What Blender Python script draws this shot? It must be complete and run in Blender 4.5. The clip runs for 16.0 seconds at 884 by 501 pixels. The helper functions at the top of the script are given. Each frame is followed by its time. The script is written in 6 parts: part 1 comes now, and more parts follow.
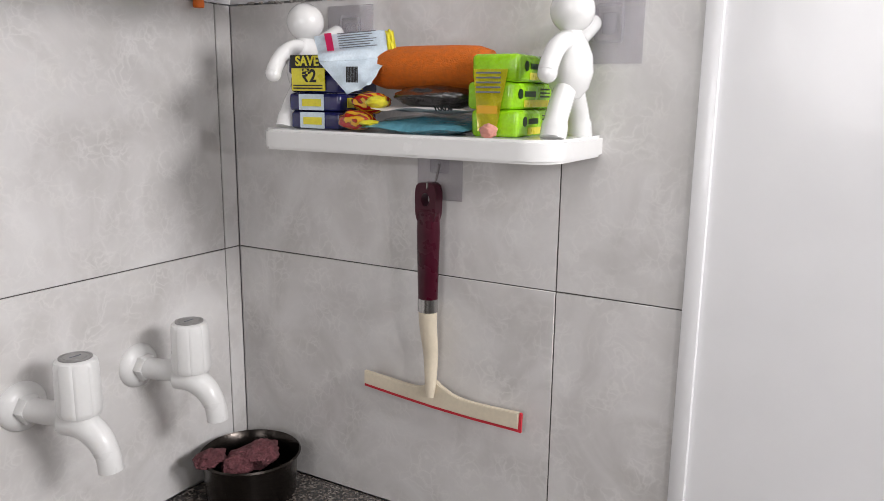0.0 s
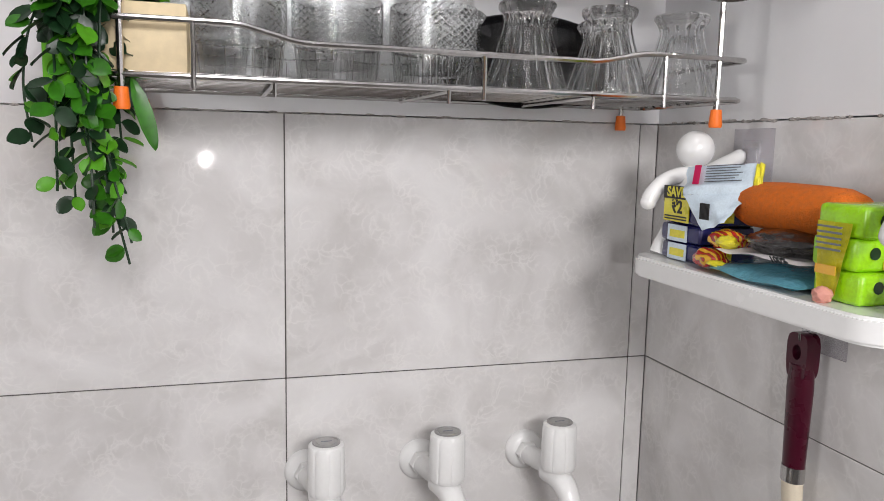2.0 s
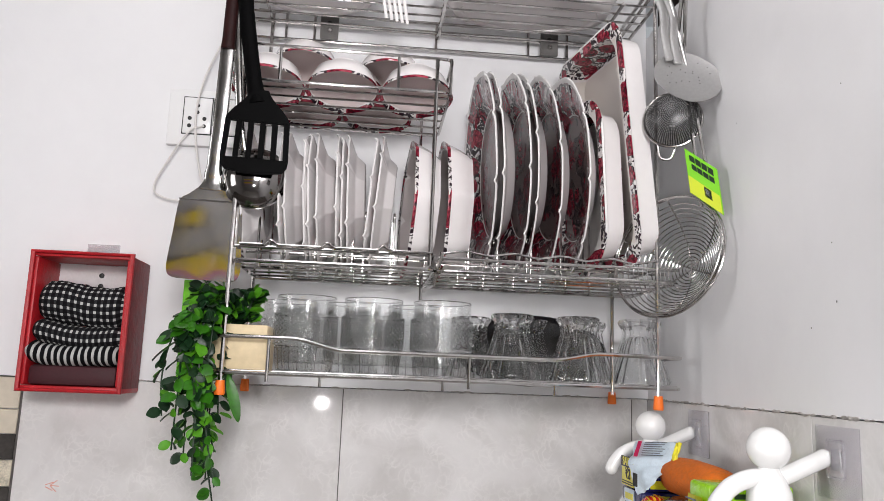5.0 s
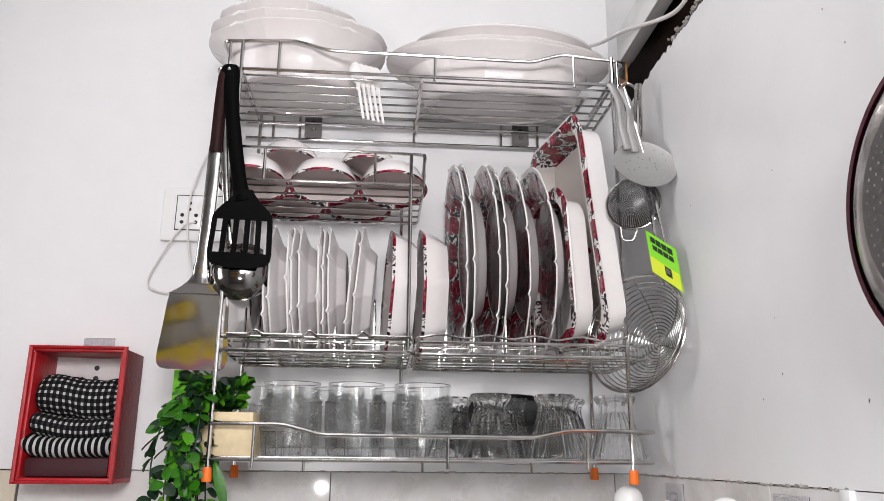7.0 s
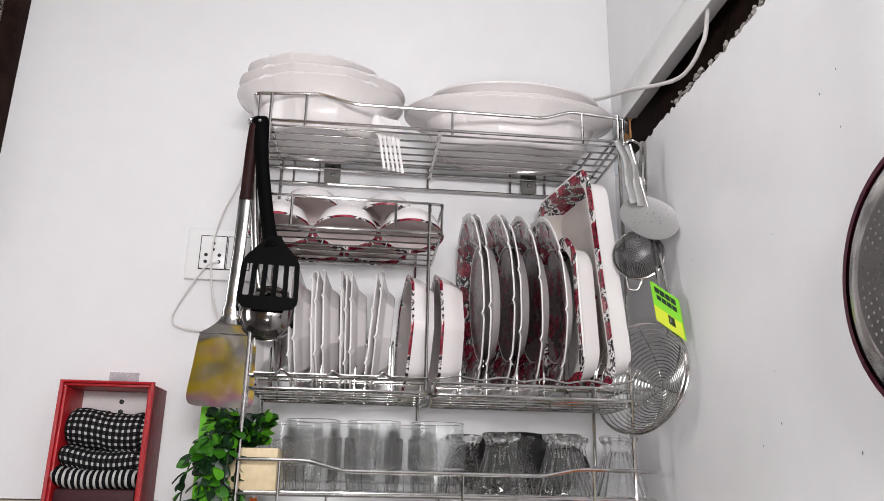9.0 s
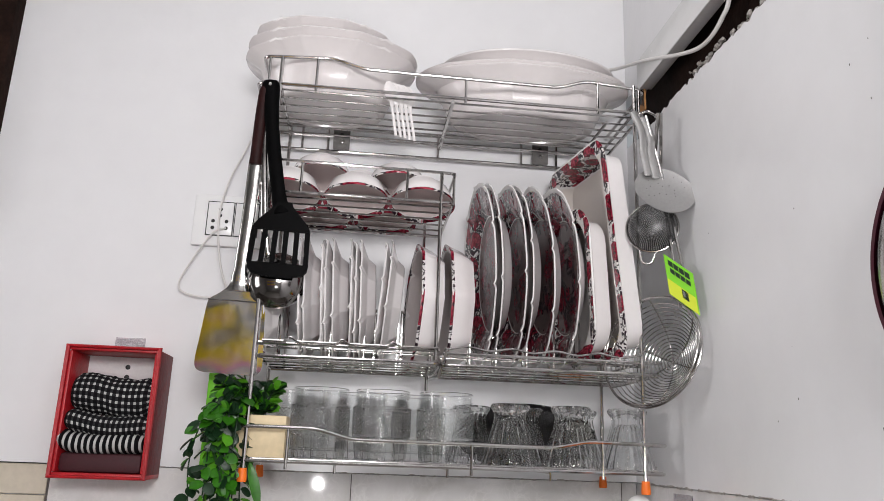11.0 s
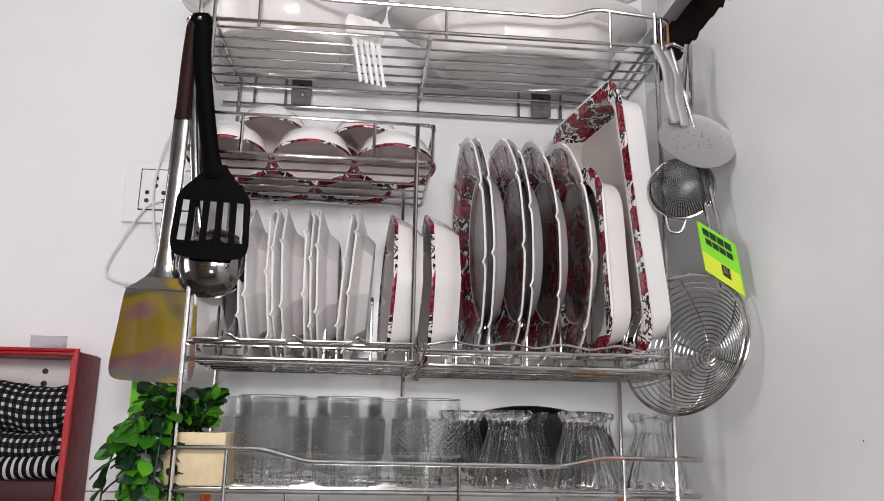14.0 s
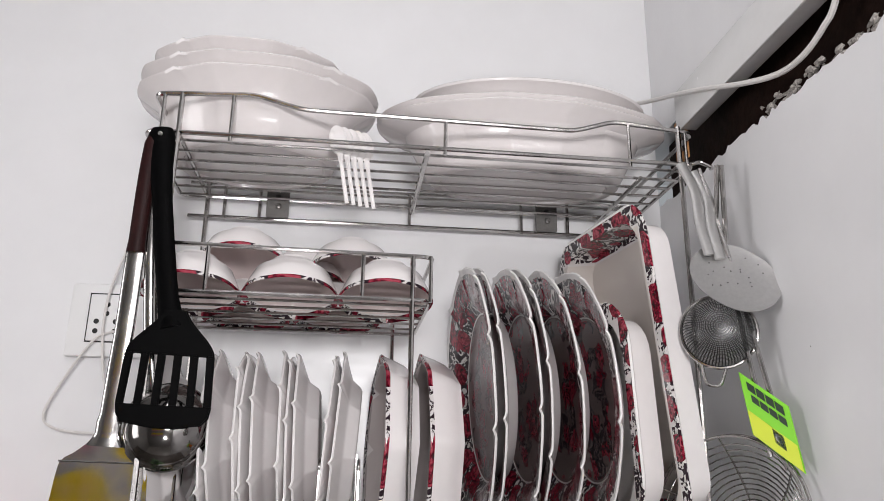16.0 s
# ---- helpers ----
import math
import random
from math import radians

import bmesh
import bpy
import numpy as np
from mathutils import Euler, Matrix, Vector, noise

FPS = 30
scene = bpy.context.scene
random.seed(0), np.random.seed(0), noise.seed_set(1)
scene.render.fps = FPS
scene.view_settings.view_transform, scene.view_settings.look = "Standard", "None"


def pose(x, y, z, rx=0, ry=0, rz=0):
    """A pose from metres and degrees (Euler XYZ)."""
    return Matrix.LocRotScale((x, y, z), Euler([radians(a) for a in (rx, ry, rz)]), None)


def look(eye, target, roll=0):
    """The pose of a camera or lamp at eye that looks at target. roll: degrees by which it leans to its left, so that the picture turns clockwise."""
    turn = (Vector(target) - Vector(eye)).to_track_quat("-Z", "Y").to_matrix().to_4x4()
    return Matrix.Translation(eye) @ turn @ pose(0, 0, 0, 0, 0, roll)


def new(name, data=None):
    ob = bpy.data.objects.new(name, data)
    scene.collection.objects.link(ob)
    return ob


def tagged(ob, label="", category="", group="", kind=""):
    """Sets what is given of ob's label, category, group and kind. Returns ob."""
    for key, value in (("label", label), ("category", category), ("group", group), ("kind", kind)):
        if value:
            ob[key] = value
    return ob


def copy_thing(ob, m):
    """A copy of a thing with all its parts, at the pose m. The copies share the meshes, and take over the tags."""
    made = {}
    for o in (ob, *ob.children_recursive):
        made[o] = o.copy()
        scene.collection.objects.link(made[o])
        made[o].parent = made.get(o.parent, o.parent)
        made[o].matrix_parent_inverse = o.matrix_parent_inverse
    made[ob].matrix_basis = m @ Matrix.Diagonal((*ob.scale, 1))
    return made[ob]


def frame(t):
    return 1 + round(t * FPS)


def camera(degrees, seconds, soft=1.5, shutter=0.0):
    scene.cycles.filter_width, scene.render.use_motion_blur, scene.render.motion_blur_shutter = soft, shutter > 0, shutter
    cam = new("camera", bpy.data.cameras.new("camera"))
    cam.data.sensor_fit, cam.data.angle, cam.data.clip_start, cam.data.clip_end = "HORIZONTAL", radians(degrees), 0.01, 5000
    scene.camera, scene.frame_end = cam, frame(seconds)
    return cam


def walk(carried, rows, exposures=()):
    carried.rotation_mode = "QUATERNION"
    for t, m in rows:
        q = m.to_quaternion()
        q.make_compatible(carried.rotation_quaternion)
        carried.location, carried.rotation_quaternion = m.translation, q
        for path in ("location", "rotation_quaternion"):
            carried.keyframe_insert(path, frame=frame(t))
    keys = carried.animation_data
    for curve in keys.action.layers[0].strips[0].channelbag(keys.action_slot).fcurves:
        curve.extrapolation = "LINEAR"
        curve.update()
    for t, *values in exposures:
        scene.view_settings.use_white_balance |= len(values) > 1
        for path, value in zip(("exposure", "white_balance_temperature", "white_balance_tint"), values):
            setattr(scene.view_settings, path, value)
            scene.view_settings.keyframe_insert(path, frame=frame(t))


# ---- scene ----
cam = camera(60.3, 16.0, soft=0.5)
PATH = [
    (0, (-0.73, -0.732, 1.562), (0.968, 0.245, 1.158), 0.7),
    (0.5, (-0.707, -0.722, 1.559), (0.913, 0.376, 1.145), 0.4),
    (1, (-0.651, -0.718, 1.559), (0.722, 0.679, 1.153), 1.4),
    (1.5, (-0.581, -0.799, 1.591), (0.357, 0.929, 1.225), 2.2),
    (2, (-0.546, -0.881, 1.633), (0.01, 1.022, 1.363), 1.2),
    (2.5, (-0.553, -0.952, 1.665), (-0.099, 0.987, 1.485), 1.1),
    (3, (-0.56, -1.061, 1.672), (-0.154, 0.894, 1.57), 1.6),
    (3.5, (-0.537, -1.128, 1.683), (-0.198, 0.842, 1.724), 2.3),
    (3.6, (-0.53, -1.137, 1.685), (-0.203, 0.835, 1.758), 2.5),
    (4, (-0.479, -1.163, 1.686), (-0.213, 0.812, 1.853), 2.8),
    (4.5, (-0.449, -1.178, 1.694), (-0.239, 0.795, 1.942), 2.6),
    (5, (-0.439, -1.184, 1.693), (-0.265, 0.782, 2.015), 2.2),
    (5.2, (-0.432, -1.188, 1.69), (-0.269, 0.775, 2.04), 2.0),
    (7.5, (-0.399, -1.249, 1.696), (-0.248, 0.669, 2.243), 0.4),
    (8, (-0.396, -1.251, 1.698), (-0.242, 0.66, 2.264), 0.6),
    (8.5, (-0.424, -1.285, 1.704), (-0.243, 0.623, 2.275), 0.8),
    (8.7, (-0.442, -1.308, 1.709), (-0.26, 0.598, 2.287), 1.0),
    (10.8, (-0.48, -1.302, 1.71), (-0.267, 0.618, 2.23), 2.1),
    (11, (-0.475, -1.291, 1.707), (-0.278, 0.633, 2.217), 2.1),
    (11.5, (-0.472, -1.262, 1.705), (-0.286, 0.67, 2.191), 1.9),
    (12, (-0.458, -1.239, 1.702), (-0.28, 0.696, 2.173), 1.6),
    (12.5, (-0.448, -1.225, 1.699), (-0.269, 0.712, 2.161), 1.4),
    (13, (-0.429, -1.221, 1.702), (-0.252, 0.718, 2.158), 1.2),
    (13.5, (-0.421, -1.204, 1.715), (-0.252, 0.736, 2.172), 1.1),
    (14, (-0.414, -1.078, 1.759), (-0.239, 0.863, 2.208), 1.1),
    (14.5, (-0.427, -0.953, 1.829), (-0.232, 0.992, 2.25), 0.8),
    (15, (-0.438, -0.963, 1.871), (-0.243, 0.969, 2.351), 0.9),
    (15.5, (-0.439, -0.975, 1.893), (-0.226, 0.941, 2.426), 0.7),
    (16, (-0.433, -0.973, 1.888), (-0.197, 0.924, 2.474), 0.7),
]
EXPOSURES = [(0.0, 0.0), (5.0, 0.0), (7.5, -0.04), (8.5, -0.06), (11.0, -0.21), (13.5, -0.20), (15.0, -0.10), (16.0, -0.22)]
walk(cam, [(t, look(eye, target, roll)) for t, eye, target, roll in PATH], exposures=EXPOSURES)

# ---- world, lamps, exposure ----
world = bpy.data.worlds.new("world")
scene.world = world
world.use_nodes = True
wb = world.node_tree.nodes["Background"]
wb.inputs["Color"].default_value = (0.9, 0.95, 1.0, 1)
wb.inputs["Strength"].default_value = 0.4


def area_lamp(name, eye, target, sx, sy, watts, colour, spread=180):
    data = bpy.data.lights.new(name, "AREA")
    data.shape, data.size, data.size_y = "RECTANGLE", sx, sy
    data.energy, data.color, data.spread = watts, colour, math.radians(spread)
    ob = new(name, data)
    ob.matrix_world = look(eye, target)
    return ob


# Weak fill added overhead; no ceiling fitting is known.
area_lamp("overhead_fill", (-0.62, -1.0, 2.86), (-0.6, -0.8, 0), 0.45, 0.45, 3.4, (1.0, 0.97, 0.99))
# Main fill added before the unseen south wall; no tube is known there.
area_lamp("south_wall_fill", (-0.30, -2.26, 2.14), (-0.02, -0.3, 1.74), 0.6, 0.34, 30, (1.0, 0.975, 0.985))
# Fill added from the west to brighten the east wall; no window is built.
area_lamp("west_side_fill", (-2.12, -0.75, 1.95), (0.0, -0.70, 2.0), 0.6, 0.8, 2.7, (1.0, 0.975, 0.985), 80)
# Fixed stand-in for the phone's own flash; no bulb hangs here.
torch = bpy.data.lights.new("phone_flash_light", "POINT")
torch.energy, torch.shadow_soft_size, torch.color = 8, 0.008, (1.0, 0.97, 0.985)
new("phone_flash_light", torch).location = (-0.585, -1.37, 1.59)

# ---- materials ----


def mat(name, colour, rough=0.5, metal=0.0, **kw):
    """A principled material with two scales of colour variation and a fine bump."""
    m = bpy.data.materials.new(name)
    m.use_nodes = True
    nt = m.node_tree
    b = nt.nodes["Principled BSDF"]
    b.inputs["Base Color"].default_value = (*colour, 1)
    b.inputs["Roughness"].default_value = rough
    b.inputs["Metallic"].default_value = metal
    if "spec" in kw:
        b.inputs["Specular IOR Level"].default_value = kw["spec"]
    if "coat" in kw:
        b.inputs["Coat Weight"].default_value = kw["coat"]
        b.inputs["Coat Roughness"].default_value = 0.08
    if "sheen" in kw:
        b.inputs["Sheen Weight"].default_value = kw["sheen"]
    if "trans" in kw:
        b.inputs["Transmission Weight"].default_value = kw["trans"]
        b.inputs["IOR"].default_value = kw.get("ior", 1.45)
    if "sss" in kw:
        b.inputs["Subsurface Weight"].default_value = kw["sss"]
        b.inputs["Subsurface Radius"].default_value = (0.01, 0.008, 0.006)
        b.inputs["Subsurface Scale"].default_value = 0.4
    var, scale = kw.get("var", 0.0), kw.get("scale", 30)
    tc = nt.nodes.new("ShaderNodeTexCoord")
    if var:
        n1, n2 = nt.nodes.new("ShaderNodeTexNoise"), nt.nodes.new("ShaderNodeTexNoise")
        n1.inputs["Scale"].default_value, n2.inputs["Scale"].default_value = scale, scale * 6
        n1.inputs["Detail"].default_value = n2.inputs["Detail"].default_value = 4
        add = nt.nodes.new("ShaderNodeMath")
        nt.links.new(tc.outputs["Object"], n1.inputs["Vector"]), nt.links.new(tc.outputs["Object"], n2.inputs["Vector"])
        nt.links.new(n1.outputs["Fac"], add.inputs[0]), nt.links.new(n2.outputs["Fac"], add.inputs[1])
        ramp = nt.nodes.new("ShaderNodeMapRange")
        ramp.inputs["From Min"].default_value, ramp.inputs["From Max"].default_value = 0.7, 1.3
        nt.links.new(add.outputs[0], ramp.inputs["Value"])
        mix = nt.nodes.new("ShaderNodeMix")
        mix.data_type = "RGBA"
        lo = [max(0, c * (1 - var)) for c in colour]
        hi = [min(1, c * (1 + var)) for c in colour]
        mix.inputs["A"].default_value, mix.inputs["B"].default_value = (*lo, 1), (*hi, 1)
        nt.links.new(ramp.outputs[0], mix.inputs["Factor"])
        nt.links.new(mix.outputs["Result"], b.inputs["Base Color"])
        rr = nt.nodes.new("ShaderNodeMapRange")
        rr.inputs["To Min"].default_value, rr.inputs["To Max"].default_value = max(0.02, rough - 0.08), min(1, rough + 0.1)
        nt.links.new(n1.outputs["Fac"], rr.inputs["Value"])
        nt.links.new(rr.outputs[0], b.inputs["Roughness"])
    if kw.get("bump"):
        nb = nt.nodes.new("ShaderNodeTexNoise")
        nb.inputs["Scale"].default_value, nb.inputs["Detail"].default_value = kw.get("bscale", 120), 5
        bp = nt.nodes.new("ShaderNodeBump")
        bp.inputs["Strength"].default_value, bp.inputs["Distance"].default_value = kw["bump"], kw.get("bdist", 0.002)
        nt.links.new(tc.outputs["Object"], nb.inputs["Vector"])
        nt.links.new(nb.outputs["Fac"], bp.inputs["Height"])
        nt.links.new(bp.outputs["Normal"], b.inputs["Normal"])
    return m


def nodes_of(m):
    nt = m.node_tree
    return nt, nt.nodes["Principled BSDF"]


def ramp_node(nt, source, stops):
    r = nt.nodes.new("ShaderNodeValToRGB")
    els = r.color_ramp.elements
    while len(els) < len(stops):
        els.new(0.5)
    for e, (p, c) in zip(els, stops):
        e.position, e.color = p, (*c, 1)
    nt.links.new(source, r.inputs["Fac"])
    return r


def tile_material():
    m = mat("glazed_marble_tile", (0.66, 0.64, 0.63), 0.04)
    nt, b = nodes_of(m)
    g = nt.nodes.new("ShaderNodeNewGeometry")
    info = nt.nodes.new("ShaderNodeObjectInfo")
    shift = nt.nodes.new("ShaderNodeVectorMath")
    shift.operation = "MULTIPLY_ADD"
    shift.inputs[1].default_value = (1, 1, 1)
    nt.links.new(g.outputs["Position"], shift.inputs[0])
    comb = nt.nodes.new("ShaderNodeCombineXYZ")
    nt.links.new(info.outputs["Random"], comb.inputs[0]), nt.links.new(info.outputs["Random"], comb.inputs[2])
    nt.links.new(comb.outputs[0], shift.inputs[2])
    cloud = nt.nodes.new("ShaderNodeTexNoise")
    cloud.inputs["Scale"].default_value, cloud.inputs["Detail"].default_value, cloud.inputs["Distortion"].default_value = 9, 10, 1.2
    warp = nt.nodes.new("ShaderNodeTexNoise")
    warp.inputs["Scale"].default_value, warp.inputs["Detail"].default_value = 26, 8
    bent = nt.nodes.new("ShaderNodeVectorMath")
    bent.operation = "MULTIPLY_ADD"
    bent.inputs[1].default_value = (0.07, 0.07, 0.07)
    nt.links.new(warp.outputs["Color"], bent.inputs[0]), nt.links.new(shift.outputs[0], bent.inputs[2])
    vein = nt.nodes.new("ShaderNodeTexVoronoi")
    vein.feature = "DISTANCE_TO_EDGE"
    vein.inputs["Scale"].default_value = 66
    nt.links.new(bent.outputs[0], vein.inputs["Vector"])
    for n in (cloud, warp):
        nt.links.new(shift.outputs[0], n.inputs["Vector"])
    base = ramp_node(nt, cloud.outputs["Fac"], [(0.3, (0.57, 0.555, 0.54)), (0.5, (0.665, 0.65, 0.64)), (0.72, (0.745, 0.735, 0.728))])
    lines = ramp_node(nt, vein.outputs["Distance"], [(0.0, (0.42, 0.42, 0.42)), (0.05, (0.24, 0.24, 0.24)), (0.18, (0, 0, 0))])
    patch = ramp_node(nt, warp.outputs["Fac"], [(0.42, (0.1, 0.1, 0.1)), (0.62, (1, 1, 1))])
    faded = nt.nodes.new("ShaderNodeMath")
    faded.operation = "MULTIPLY"
    nt.links.new(lines.outputs[0], faded.inputs[0]), nt.links.new(patch.outputs[0], faded.inputs[1])
    mix = nt.nodes.new("ShaderNodeMix")
    mix.data_type = "RGBA"
    nt.links.new(faded.outputs[0], mix.inputs["Factor"]), nt.links.new(base.outputs[0], mix.inputs["A"])
    mix.inputs["B"].default_value = (0.83, 0.815, 0.80, 1)
    nt.links.new(mix.outputs["Result"], b.inputs["Base Color"])
    wav = nt.nodes.new("ShaderNodeTexNoise")
    wav.inputs["Scale"].default_value = 9
    nt.links.new(g.outputs["Position"], wav.inputs["Vector"])
    bp = nt.nodes.new("ShaderNodeBump")
    bp.inputs["Strength"].default_value, bp.inputs["Distance"].default_value = 0.12, 0.003
    nt.links.new(wav.outputs["Fac"], bp.inputs["Height"]), nt.links.new(bp.outputs["Normal"], b.inputs["Normal"])
    return m


def granite_material():
    m = mat("polished_granite", (0.1, 0.09, 0.08), 0.18)
    nt, b = nodes_of(m)
    tc = nt.nodes.new("ShaderNodeTexCoord")
    v = nt.nodes.new("ShaderNodeTexVoronoi")
    v.inputs["Scale"].default_value = 400
    nt.links.new(tc.outputs["Object"], v.inputs["Vector"])
    sep = nt.nodes.new("ShaderNodeSeparateColor")
    nt.links.new(v.outputs["Color"], sep.inputs[0])
    r = ramp_node(nt, sep.outputs[0], [(0.0, (0.012, 0.011, 0.01)), (0.42, (0.03, 0.026, 0.024)), (0.62, (0.16, 0.13, 0.11)), (0.8, (0.34, 0.30, 0.27)), (0.95, (0.06, 0.05, 0.045))])
    nt.links.new(r.outputs[0], b.inputs["Base Color"])
    return m


def floral_material(name, inner, rim_from, radius, square=False, leaf_at_least=0.49, sprig_at_least=0.56, sprig_to=0.62, rose_within=0.50):
    """White glazed ceramic with a printed band of red roses and dark leaves towards the rim, and a sprig in the middle.
    inner: ground colour inside the band, darkened on the plates for the shade between them.
    """
    m = mat(name, (0.8, 0.78, 0.76), 0.14, spec=0.3)
    nt, b = nodes_of(m)
    tc = nt.nodes.new("ShaderNodeTexCoord")
    sep = nt.nodes.new("ShaderNodeSeparateXYZ")
    nt.links.new(tc.outputs["Object"], sep.inputs[0])

    def math_node(op, a, c):
        n = nt.nodes.new("ShaderNodeMath")
        n.operation = op
        for i, val in enumerate((a, c)):
            if isinstance(val, (int, float)):
                n.inputs[i].default_value = val
            elif val is not None:
                nt.links.new(val, n.inputs[i])
        return n.outputs[0]

    x, y = sep.outputs[0], sep.outputs[1]
    if square:
        d = math_node("MAXIMUM", math_node("DIVIDE", math_node("ABSOLUTE", x, 0), square[0]), math_node("DIVIDE", math_node("ABSOLUTE", y, 0), square[1]))
    else:
        d = math_node("DIVIDE", math_node("SQRT", math_node("ADD", math_node("MULTIPLY", x, x), math_node("MULTIPLY", y, y)), 0), radius)
    big = nt.nodes.new("ShaderNodeTexVoronoi")
    big.inputs["Scale"].default_value = 34
    petal = nt.nodes.new("ShaderNodeTexNoise")
    petal.inputs["Scale"].default_value, petal.inputs["Detail"].default_value, petal.inputs["Distortion"].default_value = 110, 3, 2.2
    leaf = nt.nodes.new("ShaderNodeTexNoise")
    leaf.inputs["Scale"].default_value, leaf.inputs["Detail"].default_value, leaf.inputs["Distortion"].default_value = 75, 5, 2.5
    for n in (big, petal, leaf):
        nt.links.new(tc.outputs["Object"], n.inputs["Vector"])
    rose = math_node("LESS_THAN", big.outputs["Distance"], rose_within)
    leafm = math_node("GREATER_THAN", leaf.outputs["Fac"], leaf_at_least)
    band = math_node("GREATER_THAN", d, rim_from)
    sprig_n = nt.nodes.new("ShaderNodeTexNoise")
    sprig_n.inputs["Scale"].default_value = 26
    nt.links.new(tc.outputs["Object"], sprig_n.inputs["Vector"])
    sprig = math_node("MULTIPLY", math_node("GREATER_THAN", sprig_n.outputs["Fac"], sprig_at_least), math_node("LESS_THAN", d, rim_from * sprig_to))
    where = math_node("MAXIMUM", band, sprig)
    red = ramp_node(nt, petal.outputs["Fac"], [(0.38, (0.035, 0.002, 0.006)), (0.5, (0.19, 0.006, 0.022)), (0.62, (0.40, 0.06, 0.09))])

    def mixed(fac, a, c):
        n = nt.nodes.new("ShaderNodeMix")
        n.data_type = "RGBA"
        nt.links.new(fac, n.inputs["Factor"])
        for key, val in (("A", a), ("B", c)):
            if isinstance(val, tuple):
                n.inputs[key].default_value = (*val, 1)
            else:
                nt.links.new(val, n.inputs[key])
        return n.outputs["Result"]

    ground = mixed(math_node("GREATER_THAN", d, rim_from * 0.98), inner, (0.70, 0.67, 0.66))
    col = mixed(math_node("MULTIPLY", leafm, where), ground, (0.028, 0.018, 0.024))
    col = mixed(math_node("MULTIPLY", rose, where), col, red.outputs[0])
    edge = math_node("GREATER_THAN", d, 0.975)
    col = mixed(edge, col, (0.8, 0.79, 0.78))
    nt.links.new(col, b.inputs["Base Color"])
    return m


def check_material(name, scale_x, scale_z):
    """Woven cloth: white and black threads in checks or stripes, run along the roll."""
    m = mat(name, (0.5, 0.5, 0.5), 0.9, spec=0.1)
    nt, b = nodes_of(m)
    tc = nt.nodes.new("ShaderNodeTexCoord")
    outs = []
    uv = nt.nodes.new("ShaderNodeSeparateXYZ")
    nt.links.new(tc.outputs["UV"], uv.inputs[0])
    for i, s in enumerate((scale_x, scale_z)):
        if not s:
            continue
        w = nt.nodes.new("ShaderNodeMath")
        w.operation = "MULTIPLY"
        w.inputs[1].default_value = s
        nt.links.new(uv.outputs[i], w.inputs[0])
        f = nt.nodes.new("ShaderNodeMath")
        f.operation = "FRACT"
        nt.links.new(w.outputs[0], f.inputs[0])
        g = nt.nodes.new("ShaderNodeMath")
        g.operation = "GREATER_THAN"
        g.inputs[1].default_value = 0.60
        nt.links.new(f.outputs[0], g.inputs[0])
        outs.append(g.outputs[0])
    if len(outs) == 2:
        s = nt.nodes.new("ShaderNodeMath")
        nt.links.new(outs[0], s.inputs[0]), nt.links.new(outs[1], s.inputs[1])
        h = nt.nodes.new("ShaderNodeMath")
        h.operation = "MULTIPLY"
        h.inputs[1].default_value = 0.5
        nt.links.new(s.outputs[0], h.inputs[0])
        fac = h.outputs[0]
    else:
        fac = outs[0]
    r = ramp_node(nt, fac, [(0.0, (0.006, 0.006, 0.007)), (0.5, (0.024, 0.024, 0.026)), (1.0, (0.46, 0.46, 0.45))])
    nt.links.new(r.outputs[0], b.inputs["Base Color"])
    n = nt.nodes.new("ShaderNodeTexNoise")
    n.inputs["Scale"].default_value = 700
    bp = nt.nodes.new("ShaderNodeBump")
    bp.inputs["Strength"].default_value, bp.inputs["Distance"].default_value = 0.6, 0.001
    nt.links.new(tc.outputs["Object"], n.inputs["Vector"])
    nt.links.new(n.outputs["Fac"], bp.inputs["Height"]), nt.links.new(bp.outputs["Normal"], b.inputs["Normal"])
    return m


def clear(m, share=0.5):
    """Clear glass: true refraction, with a share of light that passes straight through the thin wall."""
    nt, b = nodes_of(m)
    out = nt.nodes["Material Output"]
    tr, gl, fr = nt.nodes.new("ShaderNodeBsdfTransparent"), nt.nodes.new("ShaderNodeBsdfGlossy"), nt.nodes.new("ShaderNodeLayerWeight")
    tr.inputs["Color"].default_value = (0.985, 0.99, 0.99, 1)
    gl.inputs["Roughness"].default_value = 0.02
    gl.inputs["Color"].default_value = (1, 1, 1, 1)
    fr.inputs["Blend"].default_value = 0.5
    steep, grow = nt.nodes.new("ShaderNodeMath"), nt.nodes.new("ShaderNodeMath")
    steep.operation, grow.operation = "POWER", "MULTIPLY_ADD"
    steep.inputs[1].default_value = 4.0
    grow.inputs[1].default_value, grow.inputs[2].default_value = 0.85, 0.03
    nt.links.new(fr.outputs["Facing"], steep.inputs[0]), nt.links.new(steep.outputs[0], grow.inputs[0])
    m1, m2 = nt.nodes.new("ShaderNodeMixShader"), nt.nodes.new("ShaderNodeMixShader")
    nt.links.new(grow.outputs[0], m1.inputs[0]), nt.links.new(tr.outputs[0], m1.inputs[1]), nt.links.new(gl.outputs[0], m1.inputs[2])
    m2.inputs[0].default_value = share
    nt.links.new(m1.outputs[0], m2.inputs[1]), nt.links.new(b.outputs[0], m2.inputs[2])
    nt.links.new(m2.outputs[0], out.inputs["Surface"])
    return m


